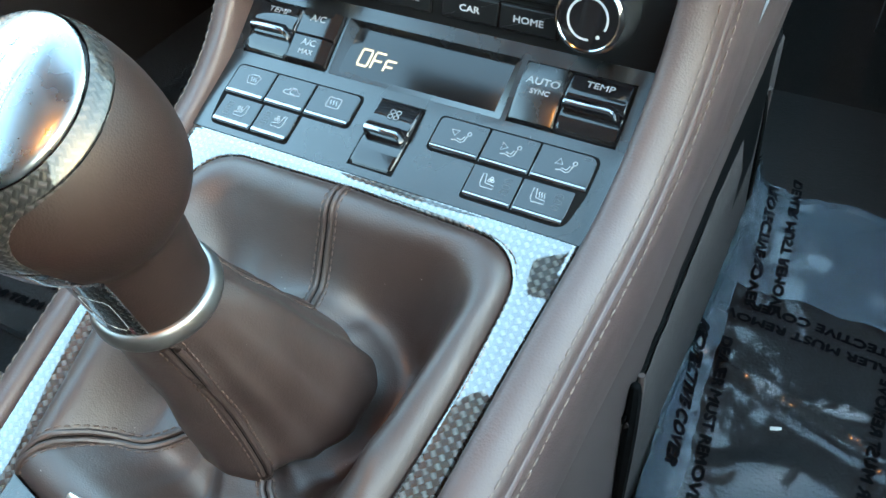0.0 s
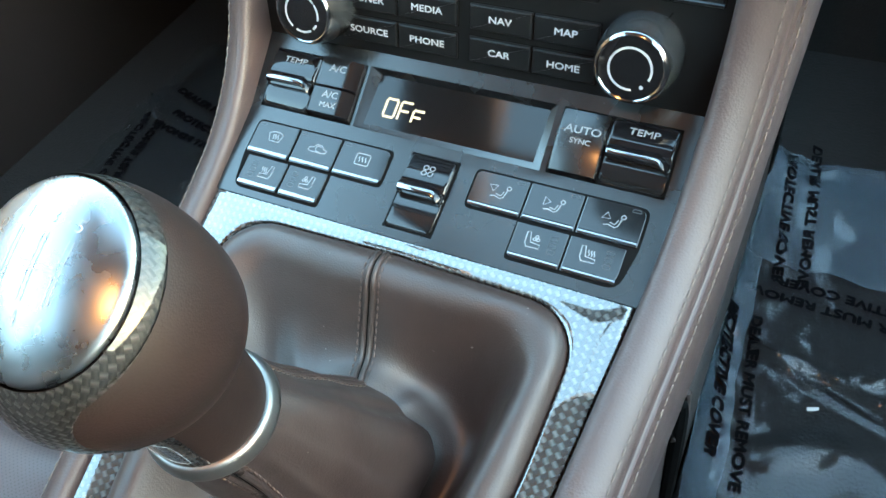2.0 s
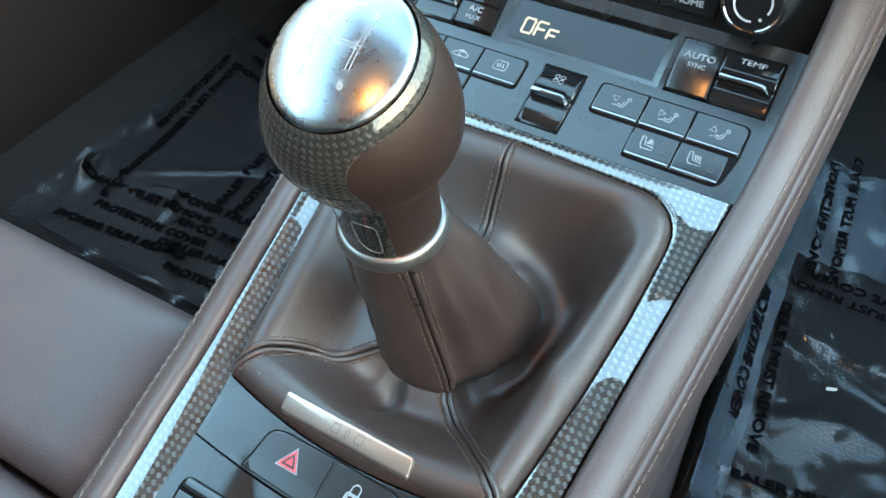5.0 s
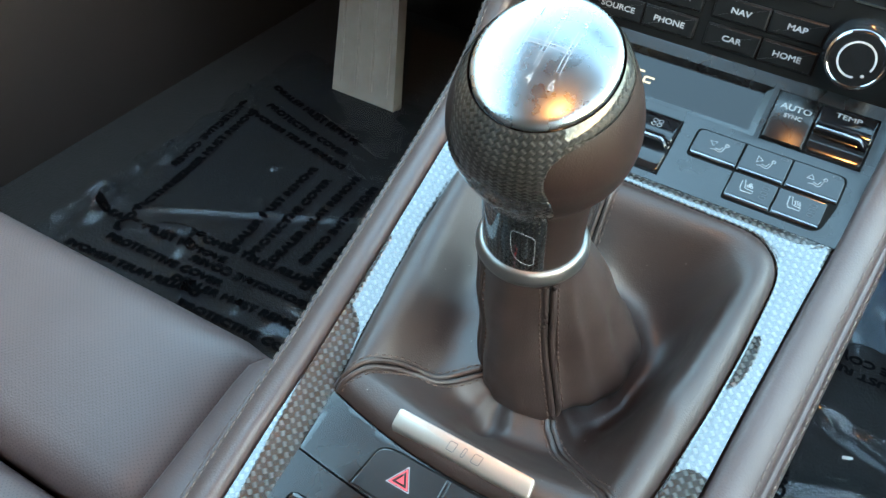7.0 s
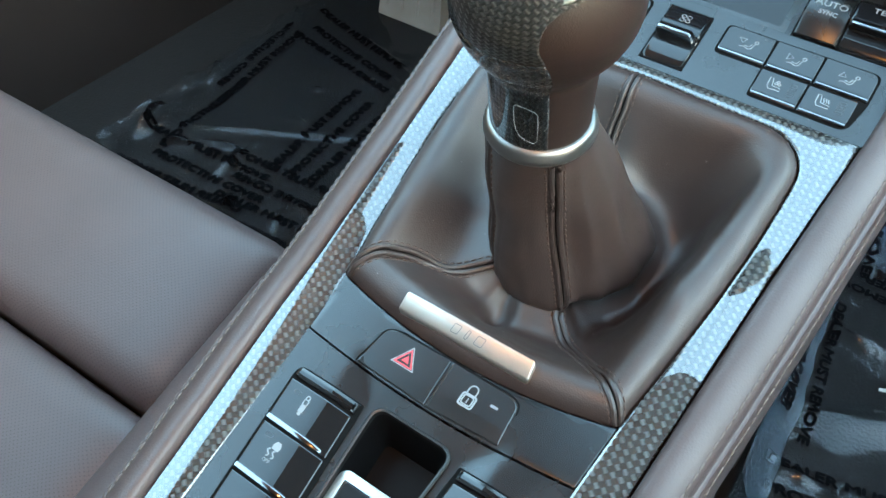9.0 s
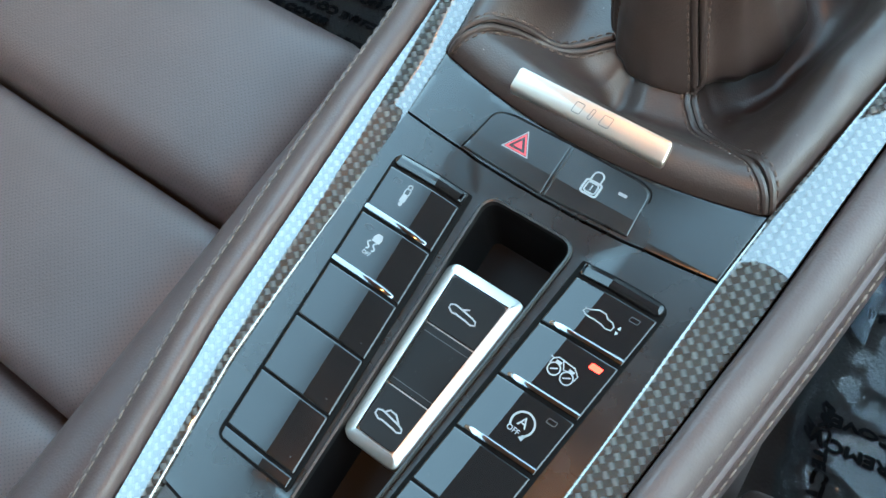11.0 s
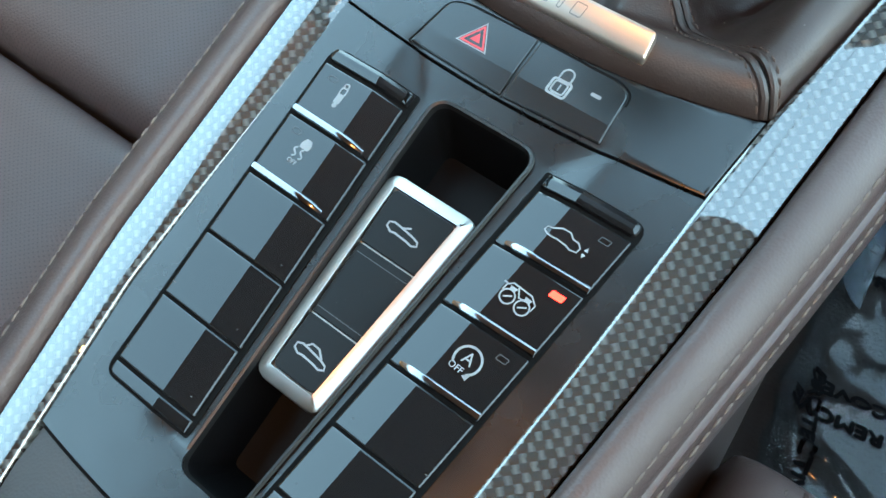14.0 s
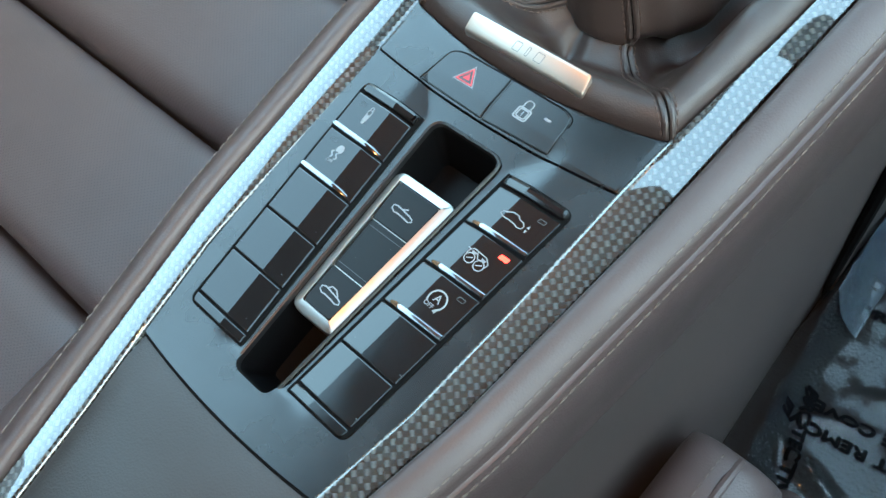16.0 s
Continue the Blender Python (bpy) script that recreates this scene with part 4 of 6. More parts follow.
for y in RY[1:3]:
    for s in (-1, 1):
        bm = bmesh.new()
        ribbon(bm, [(s * (top_half(y) - 0.0033 + 0.0008 * k), y - 0.0002) for k in range(5)], 0.00035, lambda x, y_: roof_z(x, y_) - 0.42 * max(0, abs(x) - top_half(y_) + 0.0030), 0.00012)
        part("frame_joint", bm, GAP, roof)
for i in range(3):
    bm = bmesh.new()
    y1, y0 = (RY[i] - (0.0036 if i == 0 else 0.0002)), (RY[i + 1] + (0.0036 if i == 2 else 0.0002))
    rr = [0.0004] * 4
    if i == 0:
        rr = [0.0004, 0.0004, 0.002, 0.002]
    if i == 2:
        rr = [0.002, 0.002, 0.0004, 0.0004]
    q = rounded([(-top_half(y0) + 0.0036, y0), (top_half(y0) - 0.0036, y0), (top_half(y1) - 0.0036, y1), (-top_half(y1) + 0.0036, y1)], rr)
    prism(bm, q, -0.0002 if i != 1 else -0.0006, 0.0004, 0.004, roof_z)
    key = part("roof_key", bm, RADIO, roof, smooth=20)
    cab = [(-1.3, -0.2), (-1.35, 0.12), (-1.0, 0.3), (-0.4, 0.28), (0.75, 0.2), (1.2, 0.1), (1.35, -0.15), (1.0, -0.35), (0.55, -0.3), (-0.5, -0.3), (-0.85, -0.4)]
    if i == 0:
        symbol(key, -0.0004, -0.0528, S, [cab, [(-0.25, 0.3), (0.25, 0.62)]], (), 0.0006, roof_z, 0.0, name="open_car_symbol", closed=(0,), turn=-4)
    elif i == 2:
        symbol(key, 0.0002, -0.0952, S, [cab, [(-0.75, 0.3), (-0.45, 0.68), (0.15, 0.68), (0.75, 0.25)]], (), 0.0006, roof_z, 0.0, name="closed_car_symbol", closed=(0,), turn=-4)
    else:
        bm = bmesh.new()
        ribbon(bm, [(-0.0088, -0.0640), (0.0095, -0.0640)], 0.0003, roof_z, -0.0005)
        ribbon(bm, [(-0.0082, -0.0828), (0.0085, -0.0828)], 0.0003, roof_z, -0.0005)
        part("pressed_line", bm, GREY_PRINT, key)

# armrest lid behind the panel
lid = thing("armrest_lid", "dark grey leather-covered armrest lid closing the console storage box", "armrest")
bm = bmesh.new()
n = 24
rows_ = []
for k in range(n + 1):
    f = k / n
    row = []
    for x in np.linspace(-1, 1, 21):
        y0 = lid_bow(x * 0.05) - 0.0006
        y = y0 + (-0.42 - y0) * f
        w = panel_in(y) - 0.0006
        e = min(f * (0.42 + y0) , 0.004)
        z = 0.0002 - (0.004 - e) * 0.5 + 0.006 * min(1, f * 5) * (1 - x * x) ** 0.6
        row.append((x * w, y, z))
    rows_.append(row)
loft(bm, rows_, False, False, False)
part("lid_cover", bm, material("dark_lid_leather", (0.026, 0.023, 0.022), 0.46, spec=0.45, grain=0.3, grain_size=0.0009, cells=True, vary=0.25, vary_size=0.05, rough_vary=0.05), lid)
bm = bmesh.new()
tube(bm, [(x * 0.049, lid_bow(x * 0.049) - 0.0002, -0.0016) for x in np.linspace(-1, 1, 25)], 0.0008, 6)
part("lid_seam", bm, GAP, lid, "dark seam along the lid's edge")

# ---- gear lever: gaiter, collar, knob ----
lever = thing("gear_lever", "gear lever with brown leather gaiter, carbon fibre knob and aluminium cap", "gear lever")
CX, CY = -0.0063, 0.0945
COLLAR = Vector((-0.0063, 0.0944, 0.0664))
edge = [(x, front_bow(x) + 0.0004) for x in np.linspace(-0.0655, 0.0655, 21)]
edge += [(panel_in(y) - 0.0004, y) for y in np.linspace(0.032, 0.158, 22)] + [(0.056 + 0.0216 * math.cos(radians(a)), 0.160 + 0.0216 * math.sin(radians(a))) for a in range(6, 91, 12)]
edge += [(x, 0.1816 + 0.0015 * (1 - abs(x) / 0.056)) for x in np.linspace(0.050, -0.050, 19)]
edge += [(-0.056 - 0.0216 * math.cos(radians(a)), 0.160 + 0.0216 * math.sin(radians(a))) for a in range(90, 5, -12)] + [(-panel_in(y) + 0.0004, y) for y in np.linspace(0.158, 0.032, 22)]


def reach(a):
    """The distance from the lever to the gaiter's edge in the direction a."""
    dx, dy = math.cos(a), math.sin(a)
    best = 0.2
    for i in range(len(edge)):
        px, py = edge[i - 1][0] - CX, edge[i - 1][1] - CY
        ex, ey = edge[i][0] - CX - px, edge[i][1] - CY - py
        den = dx * ey - dy * ex
        if abs(den) < 1e-12:
            continue
        t, u = (px * ey - py * ex) / den, (px * dy - py * dx) / den
        if t > 0 and -1e-6 <= u <= 1 + 1e-6:
            best = min(best, t)
    return best


REACH = [reach(2 * math.pi * k / 720) for k in range(721)]


def round_table(a, table):
    """A smooth closed curve through (degrees, value) pairs."""
    d = (math.degrees(a) + 180) % 360 - 180
    keys = [(k, v) for k, v in table]
    keys = [(keys[-2][0] - 360, keys[-2][1])] + keys + [(keys[1][0] + 360, keys[1][1])]
    for (k0, v0), (k1, v1) in zip(keys, keys[1:]):
        if k0 <= d <= k1:
            f = (d - k0) / (k1 - k0)
            return v0 + (v1 - v0) * f * f * (3 - 2 * f)
    return keys[0][1]


# the gaiter's cone by direction: breadth at its shoulder, how it flares, how far it tucks in below, and the level of its foot
SHOULDER = ((-180, 0.0225), (-150, 0.0225), (-125, 0.0240), (-105, 0.0285), (-91, 0.0305), (-70, 0.0330), (-50, 0.0350), (-33, 0.0335), (-14, 0.0380), (10, 0.0445), (30, 0.0500), (38, 0.0500), (52, 0.0440), (81, 0.0385), (110, 0.0310), (140, 0.0250), (180, 0.0225))
FLARE = ((-180, 1.2), (-125, 1.2), (-91, 1.4), (-70, 2.3), (-50, 2.9), (-33, 2.0), (-14, 1.25), (10, 1.0), (36, 0.85), (50, 0.95), (81, 1.3), (180, 1.2))
TUCK = ((-180, 0.001), (-125, 0.001), (-97, 0.004), (-75, 0.001), (-52, 0.0), (-38, 0.008), (-20, 0.011), (5, 0.010), (36, 0.007), (60, 0.004), (90, 0.002), (130, 0.001), (180, 0.001))
FOOT = ((-180, -0.013), (-125, -0.013), (-103, -0.019), (-91, -0.023), (-75, -0.019), (-50, -0.0185), (-33, -0.025), (-14, -0.029), (10, -0.030), (36, -0.027), (60, -0.015), (81, -0.0055), (110, -0.007), (150, -0.012), (180, -0.013))
SINK = ((-180, 0.002), (-120, 0.003), (-85, 0.004), (-50, 0.004), (-25, 0.009), (20, 0.012), (50, 0.011), (75, 0.006), (110, 0.004), (180, 0.002))
RIM = ((0, 0.0015, 0.004, 0.008, 0.0125, 0.0165, 0.020), (-0.0006, 0.0022, 0.0050, 0.0068, 0.0068, 0.0058, 0.0042))
# soft ridges and dents of the slack leather on the gaiter's lower part: from, to, breadth, height
CREASES = ((0.042, 0.123, 0.012, 0.139, 0.0050, 0.0026), (0.046, 0.110, 0.062, 0.080, 0.0050, 0.0025), (0.040, 0.130, 0.052, 0.160, 0.0050, 0.0022), (-0.004, 0.054, -0.010, 0.044, 0.0045, -0.0050), (-0.030, 0.105, -0.055, 0.085, 0.0070, 0.0018), (-0.020, 0.120, -0.040, 0.150, 0.0060, 0.0020), (0.030, 0.066, 0.052, 0.060, 0.0045, 0.0022), (0.034, 0.080, 0.050, 0.095, 0.0040, -0.0025))
TOP_R, TOP_Z, MID_V = 0.0198, COLLAR.z - 0.0005, 0.55


def gaiter_point(a, v):
    """A point of the gaiter in the direction a: v from 0 at its edge over the rolled rim to the foot, then up the cone to 1 at the collar."""
    q = (a / (2 * math.pi)) % 1 * 720
    k = min(719, int(q))
    rp = REACH[k] + (REACH[k + 1] - REACH[k]) * (q - k)
    rs, zf, tk = round_table(a, SHOULDER), round_table(a, FOOT), round_table(a, TUCK)
    rb = rs - tk
    ca, sa = math.cos(a), math.sin(a)
    if v < MID_V:
        f = v / MID_V
        r = rp + (rb - rp) * f
        e, gap = rp - r, rp - rb
        x, y = CX + r * ca, CY + r * sa
        z = ramp(y) + lerp(e, *RIM)
        g = max(0.0, min(1.0, (e - 0.012) / max(0.006, gap * 0.80 - 0.012)))
        g = g * g * (3 - 2 * g)
        z += (zf - z) * g
        z -= round_table(a, SINK) * math.sin(math.pi * max(0.0, min(1.0, (e - 0.016) / max(0.008, gap - 0.016)))) ** 1.5
        for x0, y0, x1, y1, wide, high in CREASES:
            t = max(0.0, min(1.0, ((x - x0) * (x1 - x0) + (y - y0) * (y1 - y0)) / ((x1 - x0) ** 2 + (y1 - y0) ** 2)))
            z += high * math.exp(-(((x - x0 - t * (x1 - x0)) ** 2 + (y - y0 - t * (y1 - y0)) ** 2) / wide ** 2)) * math.sin(math.pi * (0.12 + 0.8 * t))
        w = min(1.0, f * 1.6) * (1 - 0.6 * f)
    else:
        f = (v - MID_V) / (1 - MID_V)
        zs = zf + 0.0015 + tk * 1.15
        if f < 0.16:
            g = f / 0.16
            r = rb + tk * math.sin(g * math.pi / 2) ** 0.8
            z = zf + (zs - zf) * (1 - math.cos(g * math.pi / 2)) ** 0.8
        else:
            g = (f - 0.16) / 0.84
            z = zs + (TOP_Z - zs) * g
            r = TOP_R + (rs - TOP_R) * (1 - g) ** round_table(a, FLARE)
            r += 0.0007 * math.sin(2 * math.pi * (1.7 * g + 0.8 * noise.noise(Vector((1.3 * ca, 1.3 * sa, 4.0))))) * math.sin(math.pi * g)
        x, y = CX + r * ca, CY + r * sa
        w = 0.5 * (1 - f)
    p = Vector((x * 24, y * 24, z * 20))
    grow = w * min(1.0, v * 4)
    z += (noise.noise(p) * 0.0020 + noise.noise(p * 2.6 + Vector((5, 1, 2))) * 0.0009) * grow
    x += noise.noise(p * 1.7 + Vector((9, 0, 0))) * 0.0020 * grow
    y += noise.noise(p * 1.7 + Vector((0, 7, 0))) * 0.0020 * grow
    return Vector((x, y, z))


NA = 180
bm = bmesh.new()
vs_ = [0, 0.008, 0.02, 0.035, 0.055, 0.08, 0.11, 0.14, 0.17, 0.20, 0.23, 0.26, 0.29, 0.32, 0.35, 0.38, 0.41, 0.44, 0.47, 0.50, 0.525, 0.54, 0.55, 0.56, 0.572, 0.584, 0.596, 0.608, 0.622, 0.64, 0.66, 0.68, 0.71, 0.74, 0.77, 0.80, 0.83, 0.86, 0.89, 0.92, 0.95, 0.975, 1.0]
loft(bm, [[gaiter_point(2 * math.pi * k / NA, v) for k in range(NA)] for v in vs_], False, False)
from mathutils.bvhtree import BVHTree
GAITER = BVHTree.FromBMesh(bm)
gaiter = part("gaiter", bm, NAPPA, lever, "soft folded brown leather gaiter", smooth=80)


def on_gaiter(x, y, up=0.0):
    hit = GAITER.ray_cast(Vector((x, y, 0.3)), Vector((0, 0, -1)))
    p = hit[0] if hit[0] is not None else Vector((x, y, ramp(y)))
    nrm = hit[1] if hit[0] is not None else Vector((0, 0, 1))
    if nrm.z < 0:
        nrm = -nrm
    return p + nrm * up


def on_sheet(x, y):
    """The gaiter's own coordinates (a, v) of a place on its lower part."""
    a = math.atan2(y - CY, x - CX)
    q = (a / (2 * math.pi)) % 1 * 720
    rp = REACH[int(q) % 720]
    rb = round_table(a, SHOULDER) - round_table(a, TUCK)
    return a, max(0.004, min(0.54, MID_V * (rp - math.hypot(x - CX, y - CY)) / (rp - rb)))


def gaiter_frame(a, v):
    p = gaiter_point(a, v)
    da, dv = gaiter_point(a + 0.01, v) - gaiter_point(a - 0.01, v), gaiter_point(a, min(1, v + 0.006)) - gaiter_point(a, max(0, v - 0.006))
    n = da.cross(dv).normalized()
    if n.dot(Vector((math.cos(a) * 0.5, math.sin(a) * 0.5, 1))) < 0:
        n = -n
    return p, n


def seam_rows(line, offs, ups):
    """Lines that run beside a seam, by their offsets along the leather and over it."""
    mid = [gaiter_frame(a, v) for a, v in line]
    rows_ = [[] for _ in offs]
    for i, (p, n) in enumerate(mid):
        d = (mid[min(i + 1, len(mid) - 1)][0] - mid[max(i - 1, 0)][0]).normalized()
        side = n.cross(d).normalized()
        for k, (o, u) in enumerate(zip(offs, ups)):
            q = p + side * o
            hit = GAITER.find_nearest(q)
            nn = hit[1] if hit[1].dot(n) > 0 else -hit[1]
            rows_[k].append(hit[0] + nn * u)
    return rows_


SEAMS = (([(-0.0052, 0.1812), (-0.0048, 0.168), (-0.0043, 0.155), (-0.0022, 0.142), (0.0000, 0.1335)], 76, 0.0),
         ([(0.0655, 0.0290), (0.0582, 0.0371), (0.0435, 0.0475), (0.0290, 0.0560), (0.0190, 0.0650)], -44, -44),
         ([(-0.0650, 0.0290), (-0.0570, 0.0425), (-0.0490, 0.0510), (-0.0410, 0.0560), (-0.0320, 0.0592), (-0.0190, 0.0715)], -125, -137))
for flat_pts, a0, a1 in SEAMS:
    line = [on_sheet(p.x, p.y) for p in smooth_line([(*q, 0) for q in flat_pts], 40)]
    a_in, v_in = line[-1]
    a_up = [a_in + (radians(a0) - a_in) * min(1, k / 8) + (radians(a1 or a0) - radians(a0)) * k / 30 for k in range(1, 31)]
    line += [(a_up[k - 1], v_in + (0.995 - v_in) * k / 30) for k in range(1, 31)]
    groove, welt_a, welt_b, st_a, st_b = seam_rows(line, (0, -0.0015, 0.0015, -0.0038, 0.0038), (0.0005, -0.0006, -0.0006, 0.0005, 0.0005))
    bm = bmesh.new()
    tube(bm, groove, 0.00045, 6)
    part("seam_groove", bm, GAP, gaiter)
    for welt in (welt_a, welt_b):
        bm = bmesh.new()
        tube(bm, welt, 0.0013, 8)
        part("welt", bm, NAPPA, gaiter)
    for st in (st_a, st_b):
        bm = bmesh.new()
        stitches(bm, st, 0.0034, 0.0025, 0.00042)
        tagged(part("stitching", bm, DARK_THREAD, gaiter, "brown thread"), kind="stuff")
# the rear edge carries a plain metal plate
plate = thing("metal_plate", "satin aluminium name plate with engraved marks on the gaiter's rear edge", "plate")
bm = bmesh.new()
def plate_base(x, y):
    return 0.0050 + 0.55 * (y - 0.0245)
PX0, PX1 = -0.0335, 0.0290
prism(bm, rounded([(PX0, 0.0242), (PX1, 0.0242), (PX1 - 0.0006, 0.0322), (PX0 + 0.0006, 0.0322)], 0.0018, 4), 0.0016, 0.0012, 0.004, plate_base)
part("plate_body", bm, material("champagne_metal", (0.60, 0.52, 0.45), 0.36, metal=1.0, grain=0.04, grain_size=0.0006, rough_vary=0.05), plate)
bm = bmesh.new()
pb = lambda x, y: plate_base(x, y) + 0.0016
for x, w in ((-0.0070, 0.0032), (-0.0016, 0.0012), (0.0042, 0.0036)):
    ribbon(bm, rounded([(x - w / 2, 0.0266), (x + w / 2, 0.0266), (x + w / 2 + 0.0008, 0.0300), (x - w / 2 + 0.0008, 0.0300)], 0.0005, 3), 0.00035, pb, 0.00008, True)
part("engraved_mark", bm, material("engraved_metal", (0.30, 0.28, 0.26), 0.5, metal=1.0), plate)

AX = Vector((0.005, 0.085, 1.0)).normalized()
KX = Vector((0, 1, 0)).cross(AX).normalized()
KY = AX.cross(KX)
CAP_H, CAP_TILT, CAP_BACK = 0.0853, 0.34, -0.0038


def knob_p(r, a, h):
    """A point of the knob: radius, direction and height over the collar; the crown leans back towards the driver."""
    y = r * math.sin(a)
    return COLLAR + AX * (h + lerp(h, (0.056, CAP_H), (0, CAP_TILT)) * y) + KX * (r * math.cos(a) + lerp(h, (0.03, 0.06), (0, 0.0006))) + KY * (y + lerp(h, (0.050, CAP_H), (0, CAP_BACK)))


def knob_r(h):
    """The knob's radius: a slim neck that runs into an egg-shaped ball."""
    if h > 0.0597:
        return 0.0313 * math.sqrt(max(0.0, 1 - ((h - 0.0597) / 0.0368) ** 2))
    neck = 0.0186 + 0.0016 * (h / 0.040) ** 2
    ball = 0.0313 * math.sqrt(max(0.0, 1 - ((h - 0.0597) / 0.0322) ** 2))
    d = max(0.0, 1 - abs(ball - neck) / 0.0035)
    return max(neck, ball) + 0.0009 * d * d


def tongue(h):
    """Half the angle of the carbon shell, which is narrow at the neck and closes round the cap."""
    return lerp(h, (0, 0.025, 0.045, 0.057, 0.063, 0.068, 0.0725, 0.0755, 0.0785, 0.0795, 0.0801, 0.0804), (46, 45, 42.5, 37, 34.5, 34.5, 36.5, 40, 48, 62, 98, 179.5))


TONGUE_AT, STEP = 262.0, 0.0555
bm = bmesh.new()
loft(bm, [[knob_p(knob_r(h), 2 * math.pi * k / 96, h) for k in range(96)] for h in np.linspace(0.0045, 0.0848, 60)], False, False)
knob = part("knob", bm, KNOB_LEATHER, lever, "smooth brown leather knob", smooth=80)


def shell_piece(hs, name, mat, label, ring=False):
    """A piece of the carbon shell, proud of the leather with a rolled edge all round."""
    bm = bmesh.new()
    uv = bm.loops.layers.uv.new("UVMap")
    us = [-1.02, -1.0, -0.985] + list(np.linspace(-0.96, 0.96, 58)) + [0.985, 1.0, 1.02]
    grid = []
    for i, h in enumerate(hs):
        row = []
        for u in us:
            rim = abs(u) > 0.999 and h < 0.0803
            up = -0.0004 if abs(u) > 1.01 and h < 0.0803 else (0.0001 if rim else 0.00035)
            if i in (0, len(hs) - 1) and not ring:
                up = min(up, -0.0003)
            a = radians(TONGUE_AT + max(-180, min(180, u * tongue(h))))
            row.append((bm.verts.new(knob_p(knob_r(h) + up, a, h)), (radians(u * tongue(h)) * 0.0265, h * 1.1)))
        grid.append(row)
    for r0, r1 in zip(grid, grid[1:]):
        for k in range(len(us) - 1):
            f = bm.faces.new((r0[k][0], r0[k + 1][0], r1[k + 1][0], r1[k][0]))
            for lp, q in zip(f.loops, (r0[k][1], r0[k + 1][1], r1[k + 1][1], r1[k][1])):
                lp[uv].uv = ((q[1] - q[0]) * 0.7071, (q[0] + q[1]) * 0.7071)
    return part(name, bm, mat, knob, label, smooth=80)


shell_piece([STEP + 0.0006, STEP + 0.0009] + list(np.linspace(STEP + 0.0015, 0.076, 26)) + list(np.linspace(0.0765, 0.0804, 30)) + list(np.linspace(0.0808, 0.0850, 8)), "carbon_shell", SHELL, "glossy carbon fibre shell", True)
shell_piece([0.0046, 0.0049] + list(np.linspace(0.0056, STEP - 0.0010, 40)) + [STEP - 0.0006, STEP - 0.0003], "neck_insert", INSERT, "dark high-gloss carbon neck insert")
bm = bmesh.new()
loft(bm, [[knob_p(r, 2 * math.pi * k / 64, h) for k in range(64)] for r, h in ((0.0190, -0.0030), (0.0207, -0.0018), (0.0214, -0.0004), (0.0213, 0.0012), (0.0206, 0.0034), (0.0198, 0.0047), (0.0190, 0.0050), (0.0180, 0.0050))], False, False)
part("collar", bm, COLLAR_ALU, knob, "satin aluminium collar")
cap = [(0.0226, CAP_H - 0.0010), (0.02235, CAP_H - 0.0004), (0.0222, CAP_H + 0.0005), (0.0216, CAP_H + 0.0012), (0.0202, CAP_H + 0.0020), (0.0175, CAP_H + 0.0031), (0.0146, CAP_H + 0.0041), (0.0112, CAP_H + 0.0049), (0.0078, CAP_H + 0.0055), (0.0040, CAP_H + 0.0058), (0.0005, CAP_H + 0.0059)]
bm = bmesh.new()
loft(bm, [[knob_p(r, 2 * math.pi * k / 64, h) for k in range(64)] for r, h in cap[1:]])
part("cap", bm, DISC, knob, "polished aluminium cap", smooth=80)
bm = bmesh.new()
loft(bm, [[knob_p(r, 2 * math.pi * k / 64, CAP_H + h) for k in range(64)] for r, h in ((0.0224, -0.0014), (0.0223, -0.0008), (0.0219, -0.0006), (0.0215, -0.0010))], False, False)
part("cap_joint", bm, PLASTIC, knob, "dark joint round the cap")


def cap_base(x, y):
    r = math.hypot(x, y)
    return float(np.interp(r, [c[0] for c in cap[::-1]], [c[1] for c in cap[::-1]]))


def on_cap(bm_):
    for v in bm_.verts:
        x, y, z = v.co
        v.co = knob_p(math.hypot(x, y), math.atan2(y, x), z)


def dense(a, b, n=8):
    return [(a[0] + (b[0] - a[0]) * k / n, a[1] + (b[1] - a[1]) * k / n) for k in range(n + 1)]


bm = bmesh.new()
for x in (-0.0070, 0.0, 0.0070):
    for o in (-0.0006, 0.0006):
        ribbon(bm, dense((x + o, 0.0072), (x + o, -0.0072)), 0.0003, cap_base, 0.00008)
for o in (-0.0006, 0.0006):
    ribbon(bm, dense((-0.0070, o), (0.0070, o), 10), 0.0003, cap_base, 0.00009)
for txt, x, y in (("1", -0.0070, 0.0105), ("3", 0, 0.0108), ("5", 0.0070, 0.0105), ("2", -0.0070, -0.0105), ("4", 0, -0.0108), ("6", 0.0070, -0.0105)):
    lettering(bm, txt, 0.0044, x, y, cap_base, 0.00009)
on_cap(bm)
part("shift_pattern", bm, ETCH, knob, "engraved shift pattern")
bm = bmesh.new()
crest = [(-4.3, 5.5), (-4.2, 7.6), (-3.2, 8.7), (0.0, 8.3), (3.4, 6.9), (4.4, 5.4), (4.6, 0.0), (4.5, -7.6), (3.2, -8.6), (0.0, -7.6), (-2.2, -6.0), (-3.6, -3.2), (-4.2, 1.0)]
crest = [(radians(283) + x * 0.001 / 0.0196, 0.0172 + y * 0.001) for x, y in crest]
for (a0, h0), (a1, h1) in zip(crest, crest[1:] + crest[:1]):
    tube(bm, [knob_p(knob_r(h0 + (h1 - h0) * f) + 0.0004, a0 + (a1 - a0) * f, h0 + (h1 - h0) * f) for f in (0, 0.5, 1)], 0.00016, 4)
part("emblem_outline", bm, WHITE, knob, "thin chrome emblem outline")

# ---- climate panel ----
climate = thing("climate_panel", "black climate control panel with chrome-edged keys and a dark display", "control panel")


